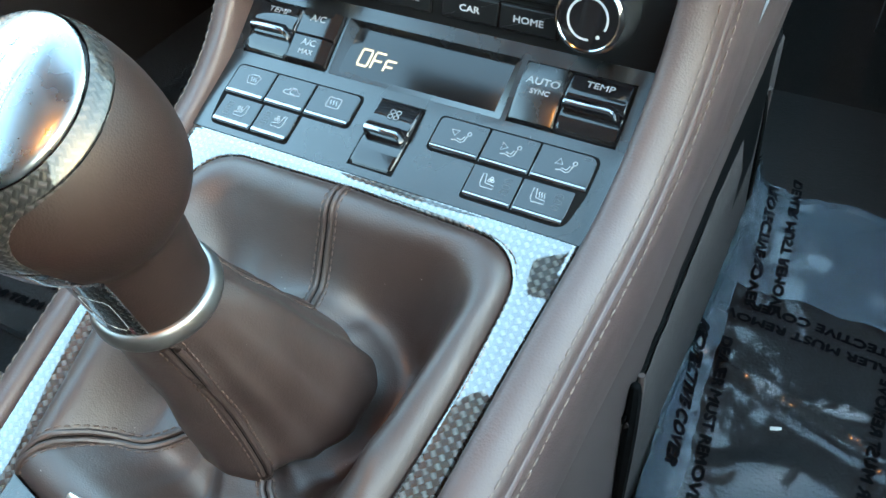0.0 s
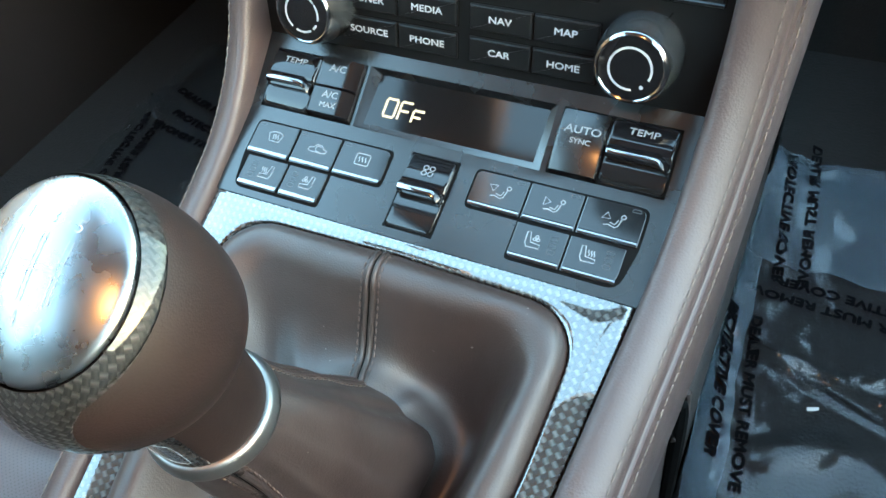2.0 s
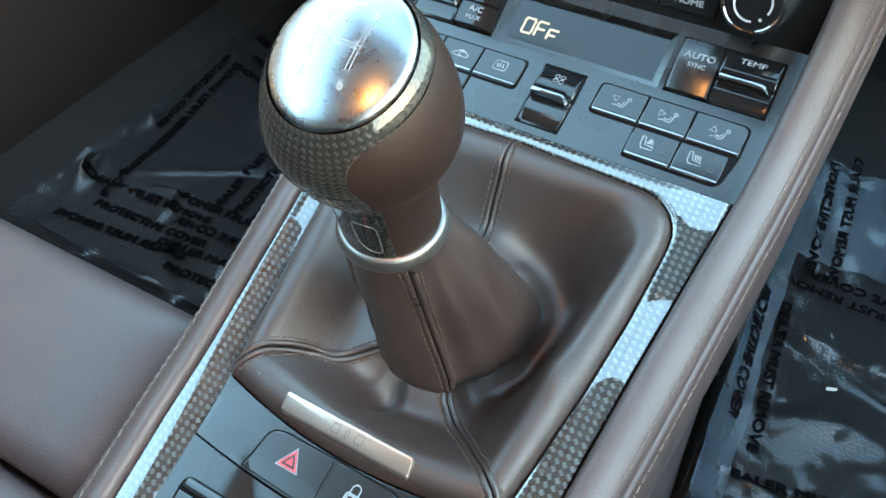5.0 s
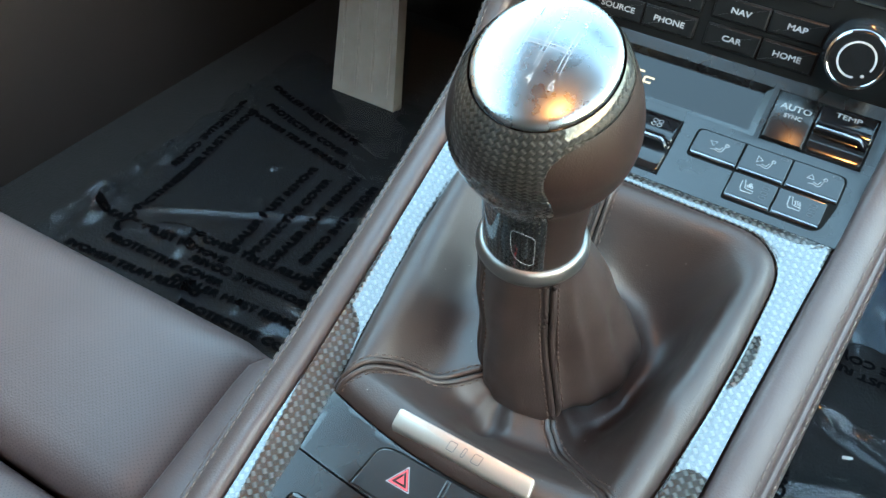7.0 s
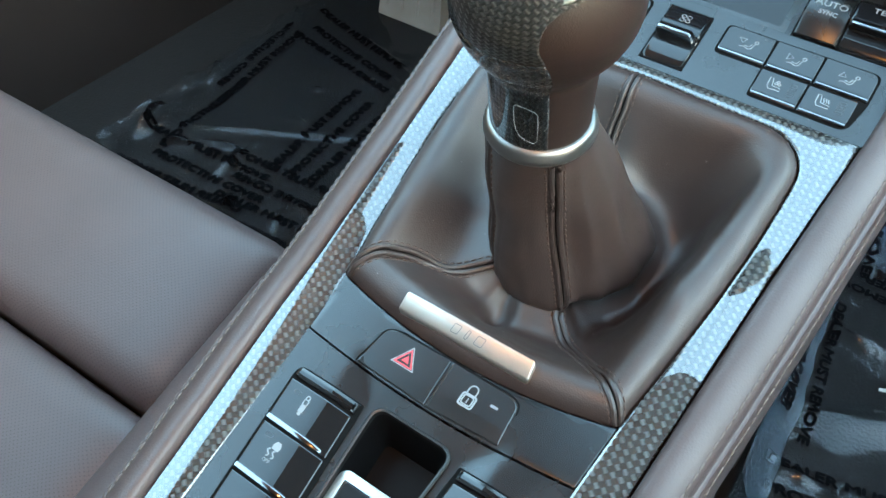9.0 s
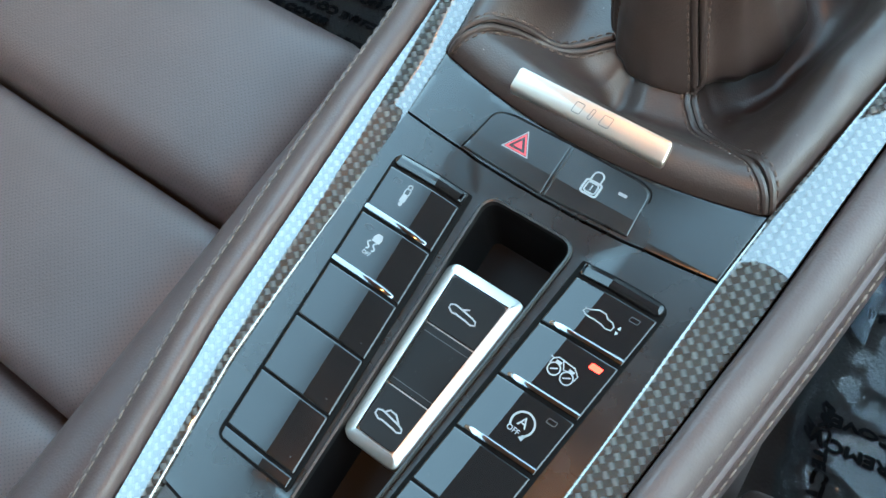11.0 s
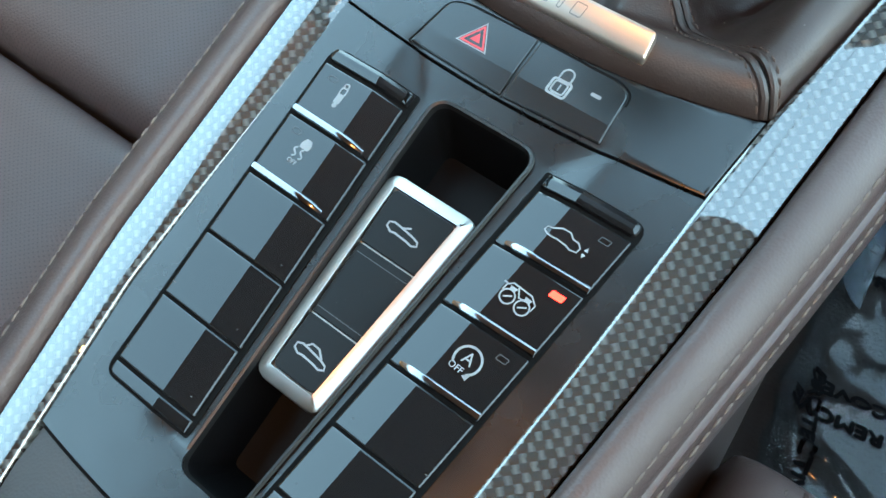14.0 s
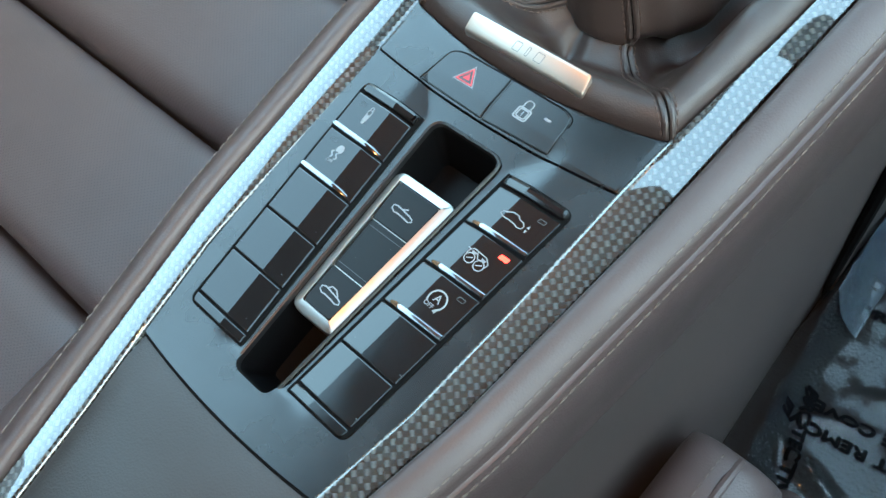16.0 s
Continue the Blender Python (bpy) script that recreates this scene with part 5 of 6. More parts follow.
def lerp_grid(vals, step):
    out = []
    for a, b in zip(vals, vals[1:]):
        k = max(1, int(math.ceil((b - a) / step)))
        out += [a + (b - a) * i / k for i in range(k)]
    return out + [vals[-1]]


LT, LC, RT = (-0.0925, -0.0455), (-0.0440, 0.0420), (0.0445, 0.0920)
gx = lerp_grid([-1.0, LT[0], LT[1], LC[0], -0.0125, 0.0098, LC[1], RT[0], RT[1], 1.0], 0.012)
gy = lerp_grid([0.1897, 0.1935, 0.2280, 0.2325, 0.2585, 0.2720], 0.006)
bm = bmesh.new()
cells = {}
def cpt(x, y):
    if (x, y) not in cells:
        w = trim_out(y) + 0.0005
        xx = max(-w, min(w, x))
        cells[x, y] = bm.verts.new((xx, y, ramp(y)))
    return cells[x, y]
for x0, x1 in zip(gx, gx[1:]):
    for y0, y1 in zip(gy, gy[1:]):
        xm, ym = (x0 + x1) / 2, (y0 + y1) / 2
        if 0.2325 < ym < 0.2585 and (LT[0] < xm < LT[1] or LC[0] < xm < LC[1] or RT[0] < xm < RT[1]):
            continue
        if 0.1935 < ym < 0.2280 and -0.0125 < xm < 0.0098:
            continue
        bm.faces.new((cpt(x0, y0), cpt(x1, y0), cpt(x1, y1), cpt(x0, y1)))
rim = [e for e in bm.edges if len(e.link_faces) == 1]
ext = bmesh.ops.extrude_edge_only(bm, edges=rim)
for v in ext["geom"]:
    if isinstance(v, bmesh.types.BMVert):
        v.co.z -= 0.0035
part("face_plate", bm, PLASTIC, climate)
for (x0, x1), (y0, y1), d in ((LT, (0.2325, 0.2585), 0.004), (RT, (0.2325, 0.2585), 0.004), ((-0.0125, 0.0098), (0.1935, 0.2280), 0.003)):
    bm = bmesh.new()
    loft(bm, [[(x, y, ramp(y) - d) for x, y in ((x0, y0), (x1, y0), (x1, y1), (x0, y1))]], False, True)
    part("recess_floor", bm, GAP, climate)
# display, sunk behind sloping cheeks
bm = bmesh.new()
o = [(LC[0], 0.2325), (LC[1], 0.2325), (LC[1], 0.2585), (LC[0], 0.2585)]
i_ = [(LC[0] + 0.0045, 0.2352), (LC[1] - 0.0035, 0.2352), (LC[1] - 0.0035, 0.2578), (LC[0] + 0.0045, 0.2578)]
def disp(x, y):
    return 0.0150 + (y - 0.235) * 0.23
loft(bm, [[(x, y, ramp(y) + 0.0001) for x, y in o], [(x, y, disp(x, y)) for x, y in i_]], False, False)
part("display_cheek", bm, PLASTIC, climate)
bm = bmesh.new()
patch(bm, i_, disp, 0.0)
screen = part("display", bm, SCREEN, climate, "dark display glass")
bm = bmesh.new()
def seg(x, y, w, h, parts_, t=0.0011):
    for a, b in parts_:
        ribbon(bm, [(x + a[0] * w, y + a[1] * h), (x + b[0] * w, y + b[1] * h)], t, disp, 0.0001)
seg(-0.0325, 0.2402, 0.0052, 0.0080, (((0, 0), (1, 0)), ((0, 1), (1, 1)), ((0, 0.05), (0, 0.95)), ((1, 0.05), (1, 0.95))))
seg(-0.0254, 0.2400, 0.0052, 0.0080, (((0, 1), (1, 1)), ((0, 0.5), (0.85, 0.5)), ((0, 0.0), (0, 0.97))))
seg(-0.0188, 0.2400, 0.0050, 0.0054, (((0, 1), (1, 1)), ((0, 0.45), (0.8, 0.45)), ((0, 0.0), (0, 0.97))))
part("display_segments", bm, SEGMENT, screen, "lit cream letters reading OFF")


def keypad(x0, x1, y0, y1, radius, chrome=True):
    bm = bmesh.new()
    prism(bm, rounded([(x0 + 0.00035, y0 + 0.0003), (x1 - 0.00035, y0 + 0.0003), (x1 - 0.00035, y1 - 0.0003), (x0 + 0.00035, y1 - 0.0003)], radius, 4), 0.0011, 0.0004, 0.002)
    key = part("climate_key", bm, KEY, climate, smooth=20)
    if chrome:
        bm = bmesh.new()
        a, b = x0 + 0.0012, x1 - 0.0008
        yc = y0 + 0.0016
        tube(bm, [(a + (b - a) * f, yc, ramp(yc) + 0.0010) for f in np.linspace(0, 1, 7)], 0.0011, 8, flat_k=0.8)
        part("chrome_strip", bm, CHROME, key, "chrome strip")
    return key


for q, rr in (([(-0.0897, 0.2085), (-0.0872, 0.1928), (-0.0440, 0.1928), (-0.0440, 0.2085), (-0.0200, 0.2085), (-0.0200, 0.2262), (-0.0897, 0.2262)], [0.002, 0.004, 0.002, 0, 0.003, 0.003, 0.003]), ([(0.0172, 0.2102), (0.0406, 0.2102), (0.0406, 0.1940), (0.0858, 0.1940), (0.0890, 0.2102), (0.0890, 0.2278), (0.0172, 0.2278)], [0.003, 0, 0.002, 0.005, 0.002, 0.004, 0.003])):
    bm = bmesh.new()
    prism(bm, rounded(q, rr), 0.0003, 0.0003, 0.002)
    part("key_surround", bm, GAP, climate)
LK = [keypad(-0.0890, -0.0667, 0.2092, 0.2255, [0.0005, 0.0005, 0.0005, 0.003]), keypad(-0.0667, -0.0448, 0.2092, 0.2255, 0.0005), keypad(-0.0448, -0.0206, 0.2092, 0.2255, [0.0005, 0.003, 0.003, 0.0005]), keypad(-0.0866, -0.0648, 0.1936, 0.2086, [0.0035, 0.0005, 0.0005, 0.0005]), keypad(-0.0648, -0.0446, 0.1936, 0.2086, [0.0005, 0.0025, 0.0005, 0.0005])]
RK = [keypad(0.0178, 0.0412, 0.2108, 0.2271, [0.003, 0.0005, 0.0005, 0.003]), keypad(0.0412, 0.0637, 0.2108, 0.2271, 0.0005), keypad(0.0637, 0.0884, 0.2108, 0.2271, [0.0005, 0.0005, 0.004, 0.0005]), keypad(0.0410, 0.0629, 0.1946, 0.2102, [0.0025, 0.0005, 0.0005, 0.0005]), keypad(0.0629, 0.0852, 0.1946, 0.2102, [0.0005, 0.005, 0.0005, 0.0005])]
CH = 0.00122
U = 0.0030
symbol(LK[0], -0.0772, 0.2186, U, [[(-1.2, 0.5), (-0.5, 0.85), (0.5, 0.85), (1.2, 0.5), (0.8, -0.7), (-0.8, -0.7)], wave(-0.35, -0.35, 0.45), wave(0.05, -0.35, 0.45), wave(0.45, -0.35, 0.45)], (), 0.00045, flat, CH, closed=(0,), name="windscreen_symbol")
symbol(LK[1], -0.0548, 0.2180, U, [[(-1.5, -0.35), (-1.4, 0.1), (-0.8, 0.2), (-0.3, 0.7), (0.5, 0.65), (1.0, 0.15), (1.5, 0.0), (1.4, -0.4), (0.9, -0.5), (-0.9, -0.5)], arc(0.1, 0.05, 0.45, 30, 300, 10)], (), 0.00045, flat, CH, closed=(0,), name="recirculation_symbol")
symbol(LK[2], -0.0325, 0.2184, U, [rounded([(-1.1, -0.85), (1.1, -0.85), (1.1, 0.85), (-1.1, 0.85)], 0.3), wave(-0.5, -0.4, 0.4), wave(0, -0.4, 0.4), wave(0.5, -0.4, 0.4)], (), 0.00045, flat, CH, closed=(0,), name="rear_window_symbol")


def seat_symbol(key, cx, cy, flip, heat):
    f = -1 if flip else 1
    shape = [(1.0 * f, 1.15), (0.55 * f, 1.2), (0.25 * f, -0.15), (-1.05 * f, -0.3), (-1.05 * f, -0.8), (0.65 * f, -0.85), (0.95 * f, -0.3)]
    extra = [wave(-0.75 * f, 0.0, 0.8), wave(-0.4 * f, 0.0, 0.8), wave(-0.05 * f, 0.0, 0.8)] if heat else [arc(-0.4 * f, 0.75, 0.2, 0, 360, 8), arc(-0.65 * f, 0.35, 0.2, 0, 360, 8), arc(-0.15 * f, 0.35, 0.2, 0, 360, 8)]
    symbol(key, cx, cy, U, [shape] + extra, (), 0.00045, flat, CH, closed=(0,), name="seat_symbol")
    bm = bmesh.new()
    for k in range(3):
        x = cx + (-0.0072 if not flip else 0.0080)
        y = cy + 0.0030 - 0.0027 * k
        ribbon(bm, rounded([(x - 0.0015, y - 0.0008), (x + 0.0015, y - 0.0008), (x + 0.0015, y + 0.0008), (x - 0.0015, y + 0.0008)], 0.0005, 2), 0.0003, flat, 0.00116, True)
    part("level_window", bm, GREY_PRINT, key)


for key, x in ((LK[0], -0.0858), (LK[1], -0.0636), (LK[2], -0.0415)):
    bm = bmesh.new()
    ribbon(bm, rounded([(x - 0.0016, 0.2230), (x + 0.0016, 0.2230), (x + 0.0014, 0.2241), (x - 0.0014, 0.2241)], 0.0004, 2), 0.0003, flat, 0.00116, True)
    part("indicator", bm, GREY_PRINT, key)
seat_symbol(LK[3], -0.0738, 0.2016, False, True)
seat_symbol(LK[4], -0.0528, 0.2018, False, False)
seat_symbol(RK[3], 0.0498, 0.2032, True, False)
seat_symbol(RK[4], 0.0717, 0.2034, True, True)
for key, cx, tri_ in ((RK[0], 0.0300, [(-1.6, 0.9), (-0.4, 1.0), (-0.85, 0.1)]), (RK[1], 0.0525, [(-1.3, 1.1), (-1.3, -0.1), (-0.4, 0.5)]), (RK[2], 0.0765, [(-1.5, 0.2), (-0.4, 0.3), (-0.95, 1.1)])):
    symbol(key, cx, 0.2190, U, [tri_, arc(1.15, 0.85, 0.28, 0, 360, 10), [(1.0, 0.45), (0.75, -0.5), (0.35, -0.75), (-0.5, -0.5), (-1.1, -0.65)], [(0.65, 0.35), (0.35, -0.35), (-0.4, -0.2)]], (), 0.00042, flat, CH, closed=(0, 1), name="vent_symbol")
    bm = bmesh.new()
    x, y = cx + 0.0075, 0.2252
    ribbon(bm, rounded([(x - 0.0018, y - 0.0006), (x + 0.0018, y - 0.0006), (x + 0.0014, y + 0.0006), (x - 0.0014, y + 0.0006)], 0.0004, 2), 0.0003, flat, 0.00116, True)
    part("indicator", bm, GREY_PRINT, key)


def rocker(x0, x1, y0, y1, split, label_):
    """A rocker with round corners: low rear half, a grip tab with a chrome lip at the split, front half falling away."""
    wide, radius = x1 - x0, 0.0024
    bm = bmesh.new()
    prism(bm, rounded([(x0 - 0.0006, y0 - 0.0006), (x1 + 0.0006, y0 - 0.0006), (x1 + 0.0006, y1 + 0.0006), (x0 - 0.0006, y1 + 0.0006)], 0.0028), 0.0002, 0.0001, 0.002)
    part("key_surround", bm, GAP, climate)

    def across(d0):
        """Stations across the rocker with the shortening that its round corners give."""
        for d in (d0, d0 + 0.0002, d0 + 0.0007, d0 + 0.0014, d0 + 0.0022, wide / 2, wide - d0 - 0.0022, wide - d0 - 0.0014, wide - d0 - 0.0007, wide - d0 - 0.0002, wide - d0):
            e = min(d, wide - d)
            yield x0 + d, radius - math.sqrt(max(0.0, radius ** 2 - max(0.0, radius - e) ** 2)), 0.0007 * max(0.0, 1 - e / 0.0006)

    prof_ = [(y0, -0.004), (y0, 0.0002), (y0 + 0.0010, 0.0008), (split - 0.0016, 0.0005), (split, 0.0012), (split + 0.0010, 0.0032), (split + 0.0030, 0.0036), (y1 - 0.0015, 0.0018), (y1, 0.0006), (y1, -0.004)]
    bm = bmesh.new()
    loft(bm, [[(x, min(max(y, y0 + cut), y1 - cut), ramp(y) + z - low) for y, z in prof_] for x, cut, low in across(0.0)], True, True)
    ob = part("rocker", bm, GLOSS, climate, label_)
    bm = bmesh.new()
    loft(bm, [[(x, max(y, y0 + cut + 0.0003), ramp(y) + z + 0.00015 - low) for y, z in ((y0 + 0.0003, 0.0003), (y0 + 0.0012, 0.0009), (y0 + 0.5 * (split - y0), 0.0012), (split - 0.0030, 0.0010), (split - 0.0018, 0.0007))] for x, cut, low in across(0.0004)], False, False, False)
    part("lower_half", bm, KEY, ob, "satin black lower half")
    bm = bmesh.new()
    nose = ((split + 0.0050, 0.0026), (split + 0.0014, 0.0052), (split - 0.0010, 0.0056), (split - 0.0020, 0.0050), (split - 0.0022, 0.0036), (split - 0.0014, 0.0020), (split + 0.0006, 0.0008))
    loft(bm, [[(x0 + wide * f, y - back * (y < split + 0.004), ramp(split) + z - drop * (y < split + 0.004)) for y, z in nose] for f, drop, back in ((0.025, 0.0012, 0.0), (0.045, 0.0002, 0.0), (0.07, 0.0, 0.0), (0.78, 0.0, 0.0), (0.88, 0.0012, 0.0010), (0.955, 0.0028, 0.0020), (0.97, 0.0036, 0.0020))], True, True)
    part("lever", bm, GLOSS, ob, "gloss black grip tab")
    bm = bmesh.new()
    lip = ((split + 0.0002, 0.0056), (split - 0.0010, 0.0059), (split - 0.0021, 0.0054), (split - 0.0024, 0.0046), (split - 0.0014, 0.0049))
    loft(bm, [[(x0 + wide * f, y - back, ramp(split) + z - drop) for y, z in lip] for f, drop, back in ((0.03, 0.0011, 0.0), (0.05, 0.0002, 0.0), (0.08, 0.0, 0.0), (0.78, 0.0, 0.0), (0.84, 0.0007, 0.0005))], True, True)
    part("chrome_lip", bm, CHROME, ob, "chrome lip")
    return ob


fan = rocker(-0.0118, 0.0092, 0.1943, 0.2272, 0.2108, "gloss black fan rocker")
fb = lambda x, y: ramp(y) + lerp(y, (0.2138, 0.2257), (0.0040, 0.0018))
symbol(fan, -0.0013, 0.2196, 0.0026, [arc(0.55, 0.55, 0.42, 0, 360, 12), arc(-0.55, 0.55, 0.42, 0, 360, 12), arc(-0.55, -0.5, 0.42, 0, 360, 12), arc(0.55, -0.5, 0.42, 0, 360, 12)], (), 0.00042, fb, 0.0002, closed=(0, 1, 2, 3), name="fan_symbol")
tl = rocker(-0.0920, -0.0678, 0.2335, 0.2575, 0.2440, "gloss black temperature rocker")
tr = rocker(0.0652, 0.0915, 0.2335, 0.2575, 0.2440, "gloss black temperature rocker")
tb = lambda x, y: ramp(y) + lerp(y, (0.2470, 0.2560), (0.0040, 0.0018))
for ob, x in ((tl, -0.0800), (tr, 0.0784)):
    bm = bmesh.new()
    lettering(bm, "TEMP", 0.0040, x, 0.2528, tb, 0.00015, squeeze=1.25, bold=0.00008)
    part("lettering", bm, WHITE, ob, "white letters TEMP")
for x0, x1, y0, y1, txts in ((-0.0672, -0.0461, 0.2452, 0.2575, (("A/C", 0.0042, 0.2528),)), (-0.0672, -0.0461, 0.2335, 0.2446, (("A/C", 0.0040, 0.2415), ("MAX", 0.0031, 0.2372))), (0.0450, 0.0647, 0.2335, 0.2575, (("AUTO", 0.0044, 0.2490), ("SYNC", 0.0028, 0.2446)))):
    bm = bmesh.new()
    tall = y1 - y0 > 0.02
    ab = (lambda x, y: ramp(y) + 0.0012 + 0.0022 * math.sin(math.pi * (y - 0.2335) / 0.024)) if tall else (lambda x, y: ramp(y) + 0.0028)
    stations = ((0.0, 0.0010), (0.03, 0.0003), (0.09, 0.0), (0.91, 0.0), (0.97, 0.0003), (1.0, 0.0010)) if tall else ((0.0, 0.0006), (0.02, 0.0), (0.5, 0.0), (0.78, 0.0), (0.80, 0.0001), (0.985, 0.0009), (1.0, 0.0018))
    ys = [y0] + list(np.linspace(y0 + 0.0003, y1 - 0.0003, 12)) + [y1]
    loft(bm, [[(x0, y, ramp(y) - 0.004)] + [(x0 + (x1 - x0) * f, y, ab(0, y) - low - (0.0005 if y in (y0, y1) else 0.0)) for f, low in stations] + [(x1, y, ramp(y) - 0.004)] for y in ys], True, True, False)
    key = part("climate_key", bm, PLASTIC if tall else KEY, climate, smooth=30)
    bm = bmesh.new()
    for txt, size, y in txts:
        lettering(bm, txt, size, (x0 + x1) / 2 + (0.0004 if tall else -0.0012), y, ab, 0.00012, squeeze=1.2, bold=0.00008)
    part("lettering", bm, WHITE, key)

# ---- radio ----
RADIO_M = K @ Matrix.Translation((0, 0.2655, 0.0285)) @ pose(0, 0, 0, 62)
radio = thing("radio_unit", "black radio and navigation unit with labelled keys and two rotary knobs", "radio", m=RADIO_M)
zero = lambda x, y: 0.0
bm = bmesh.new()
prism(bm, [(-0.107, -0.010), (0.107, -0.010), (0.108, 0.19), (-0.108, 0.19)], 0.0, 0.001, 0.05, zero)
part("housing", bm, RADIO, radio)


def radio_key(x0, x1, y0, y1, text, size=0.0039, chrome=False, cut=None, radius=0.0010, name="radio_key"):
    bm = bmesh.new()
    prism(bm, rounded([(x0 - 0.0004, y0 - 0.0004), (x1 + 0.0004, y0 - 0.0004), (x1 + 0.0004, y1 + 0.0004), (x0 - 0.0004, y1 + 0.0004)], radius), 0.0002, 0.0001, 0.001, zero)
    part("key_surround", bm, GAP, radio)
    q = cut or [(x0, y0), (x1, y0), (x1, y1), (x0, y1)]
    bm = bmesh.new()
    prism(bm, rounded(q, radius), 0.0016, 0.0009, 0.001, zero)
    key = part(name, bm, RADIO, radio, smooth=20)
    if text:
        bm = bmesh.new()
        lettering(bm, text, size, (x0 + x1) / 2, (y0 + y1) / 2 + (0.001 if chrome else 0), zero, 0.00172, squeeze=1.25, bold=0.00009)
        part("lettering", bm, RADIO_WHITE, key, f"white letters {text}")
    if chrome:
        bm = bmesh.new()
        tube(bm, [(x0 + (x1 - x0) * f, y0 + 0.0008, 0.0016) for f in np.linspace(0, 1, 5)], 0.0009, 6)
        part("chrome_strip", bm, CHROME, key, "chrome strip")
    return key


for x0, x1, y0, y1, t_ in ((-0.0592, -0.0324, 0.0160, 0.0268, "TUNER"), (-0.0318, -0.0045, 0.0160, 0.0268, "MEDIA"), (0.0008, 0.0276, 0.0160, 0.0268, "NAV"), (0.0282, 0.0545, 0.0160, 0.0268, "MAP"), (-0.0592, -0.0324, 0.0022, 0.0132, "SOURCE"), (-0.0318, -0.0045, 0.0022, 0.0132, "PHONE"), (0.0008, 0.0276, 0.0022, 0.0132, "CAR"), (0.0282, 0.0545, 0.0022, 0.0132, "HOME")):
    radio_key(x0, x1, y0, y1, t_)
radio_key(0.0600, 0.0788, 0.0394, 0.0500, "OPT", 0.0050, True)
back = radio_key(0.0794, 0.0970, 0.0394, 0.0500, "", 0.005, True)
bm = bmesh.new()
ribbon(bm, arc(0.0880, 0.0425, 0.0050, 20, 150, 12, ry=0.0042), 0.0007, zero, 0.00172)
patch(bm, [(0.0820, 0.0452), (0.0848, 0.0440), (0.0846, 0.0466)], zero, 0.00172)
part("arrow_symbol", bm, RADIO_WHITE, back)
for x0, x1 in ((-0.1040, -0.0860), (-0.0852, -0.0665)):
    key = radio_key(x0, x1, 0.0384, 0.0500, "", 0.005, True)
    bm = bmesh.new()
    xm = (x0 + x1) / 2
    ribbon(bm, [(xm - 0.0012, 0.0424), (xm + 0.0012, 0.0446), (xm - 0.0012, 0.0468)], 0.0006, zero, 0.00172, True)
    ribbon(bm, [(xm + 0.0022, 0.0424), (xm + 0.0022, 0.0468)], 0.0006, zero, 0.00172)
    part("skip_symbol", bm, RADIO_WHITE, key)
# cassette-like flap with worn embossing, disc slot, lamp
bm = bmesh.new()
prism(bm, rounded([(-0.0580, 0.0342), (0.0526, 0.0342), (0.0526, 0.0500), (-0.0580, 0.0500)], 0.001), 0.0012, 0.0006, 0.001, zero)
flap = part("flap", bm, RADIO, radio)
bm = bmesh.new()
for k in range(7):
    ribbon(bm, rounded([(-0.0300 + 0.0082 * k, 0.0425), (-0.0242 + 0.0082 * k, 0.0425), (-0.0242 + 0.0082 * k, 0.0452), (-0.0300 + 0.0082 * k, 0.0452)], 0.0005, 2), 0.0006, zero, 0.00125, True)
part("embossed_mark", bm, GREY_PRINT, flap)
bm = bmesh.new()
prism(bm, rounded([(-0.0560, 0.0560), (0.0710, 0.0560), (0.0710, 0.0630), (-0.0560, 0.0630)], 0.001), 0.0004, 0.0003, 0.001, zero)
part("disc_slot", bm, GAP, radio)
bm = bmesh.new()
prism(bm, rounded([(0.0810, 0.0590), (0.0865, 0.0590), (0.0865, 0.0612), (0.0810, 0.0612)], 0.0004), 0.0005, 0.0003, 0.001, zero)
part("indicator", bm, material("dim_grey_lamp", (0.12, 0.12, 0.12), 0.4), radio)
bm = bmesh.new()
prism(bm, rounded([(-0.085, 0.072), (0.085, 0.072), (0.085, 0.175), (-0.085, 0.175)], 0.003), 0.0008, 0.0006, 0.001, zero)
part("screen", bm, SCREEN, radio, "dark glass touch screen")
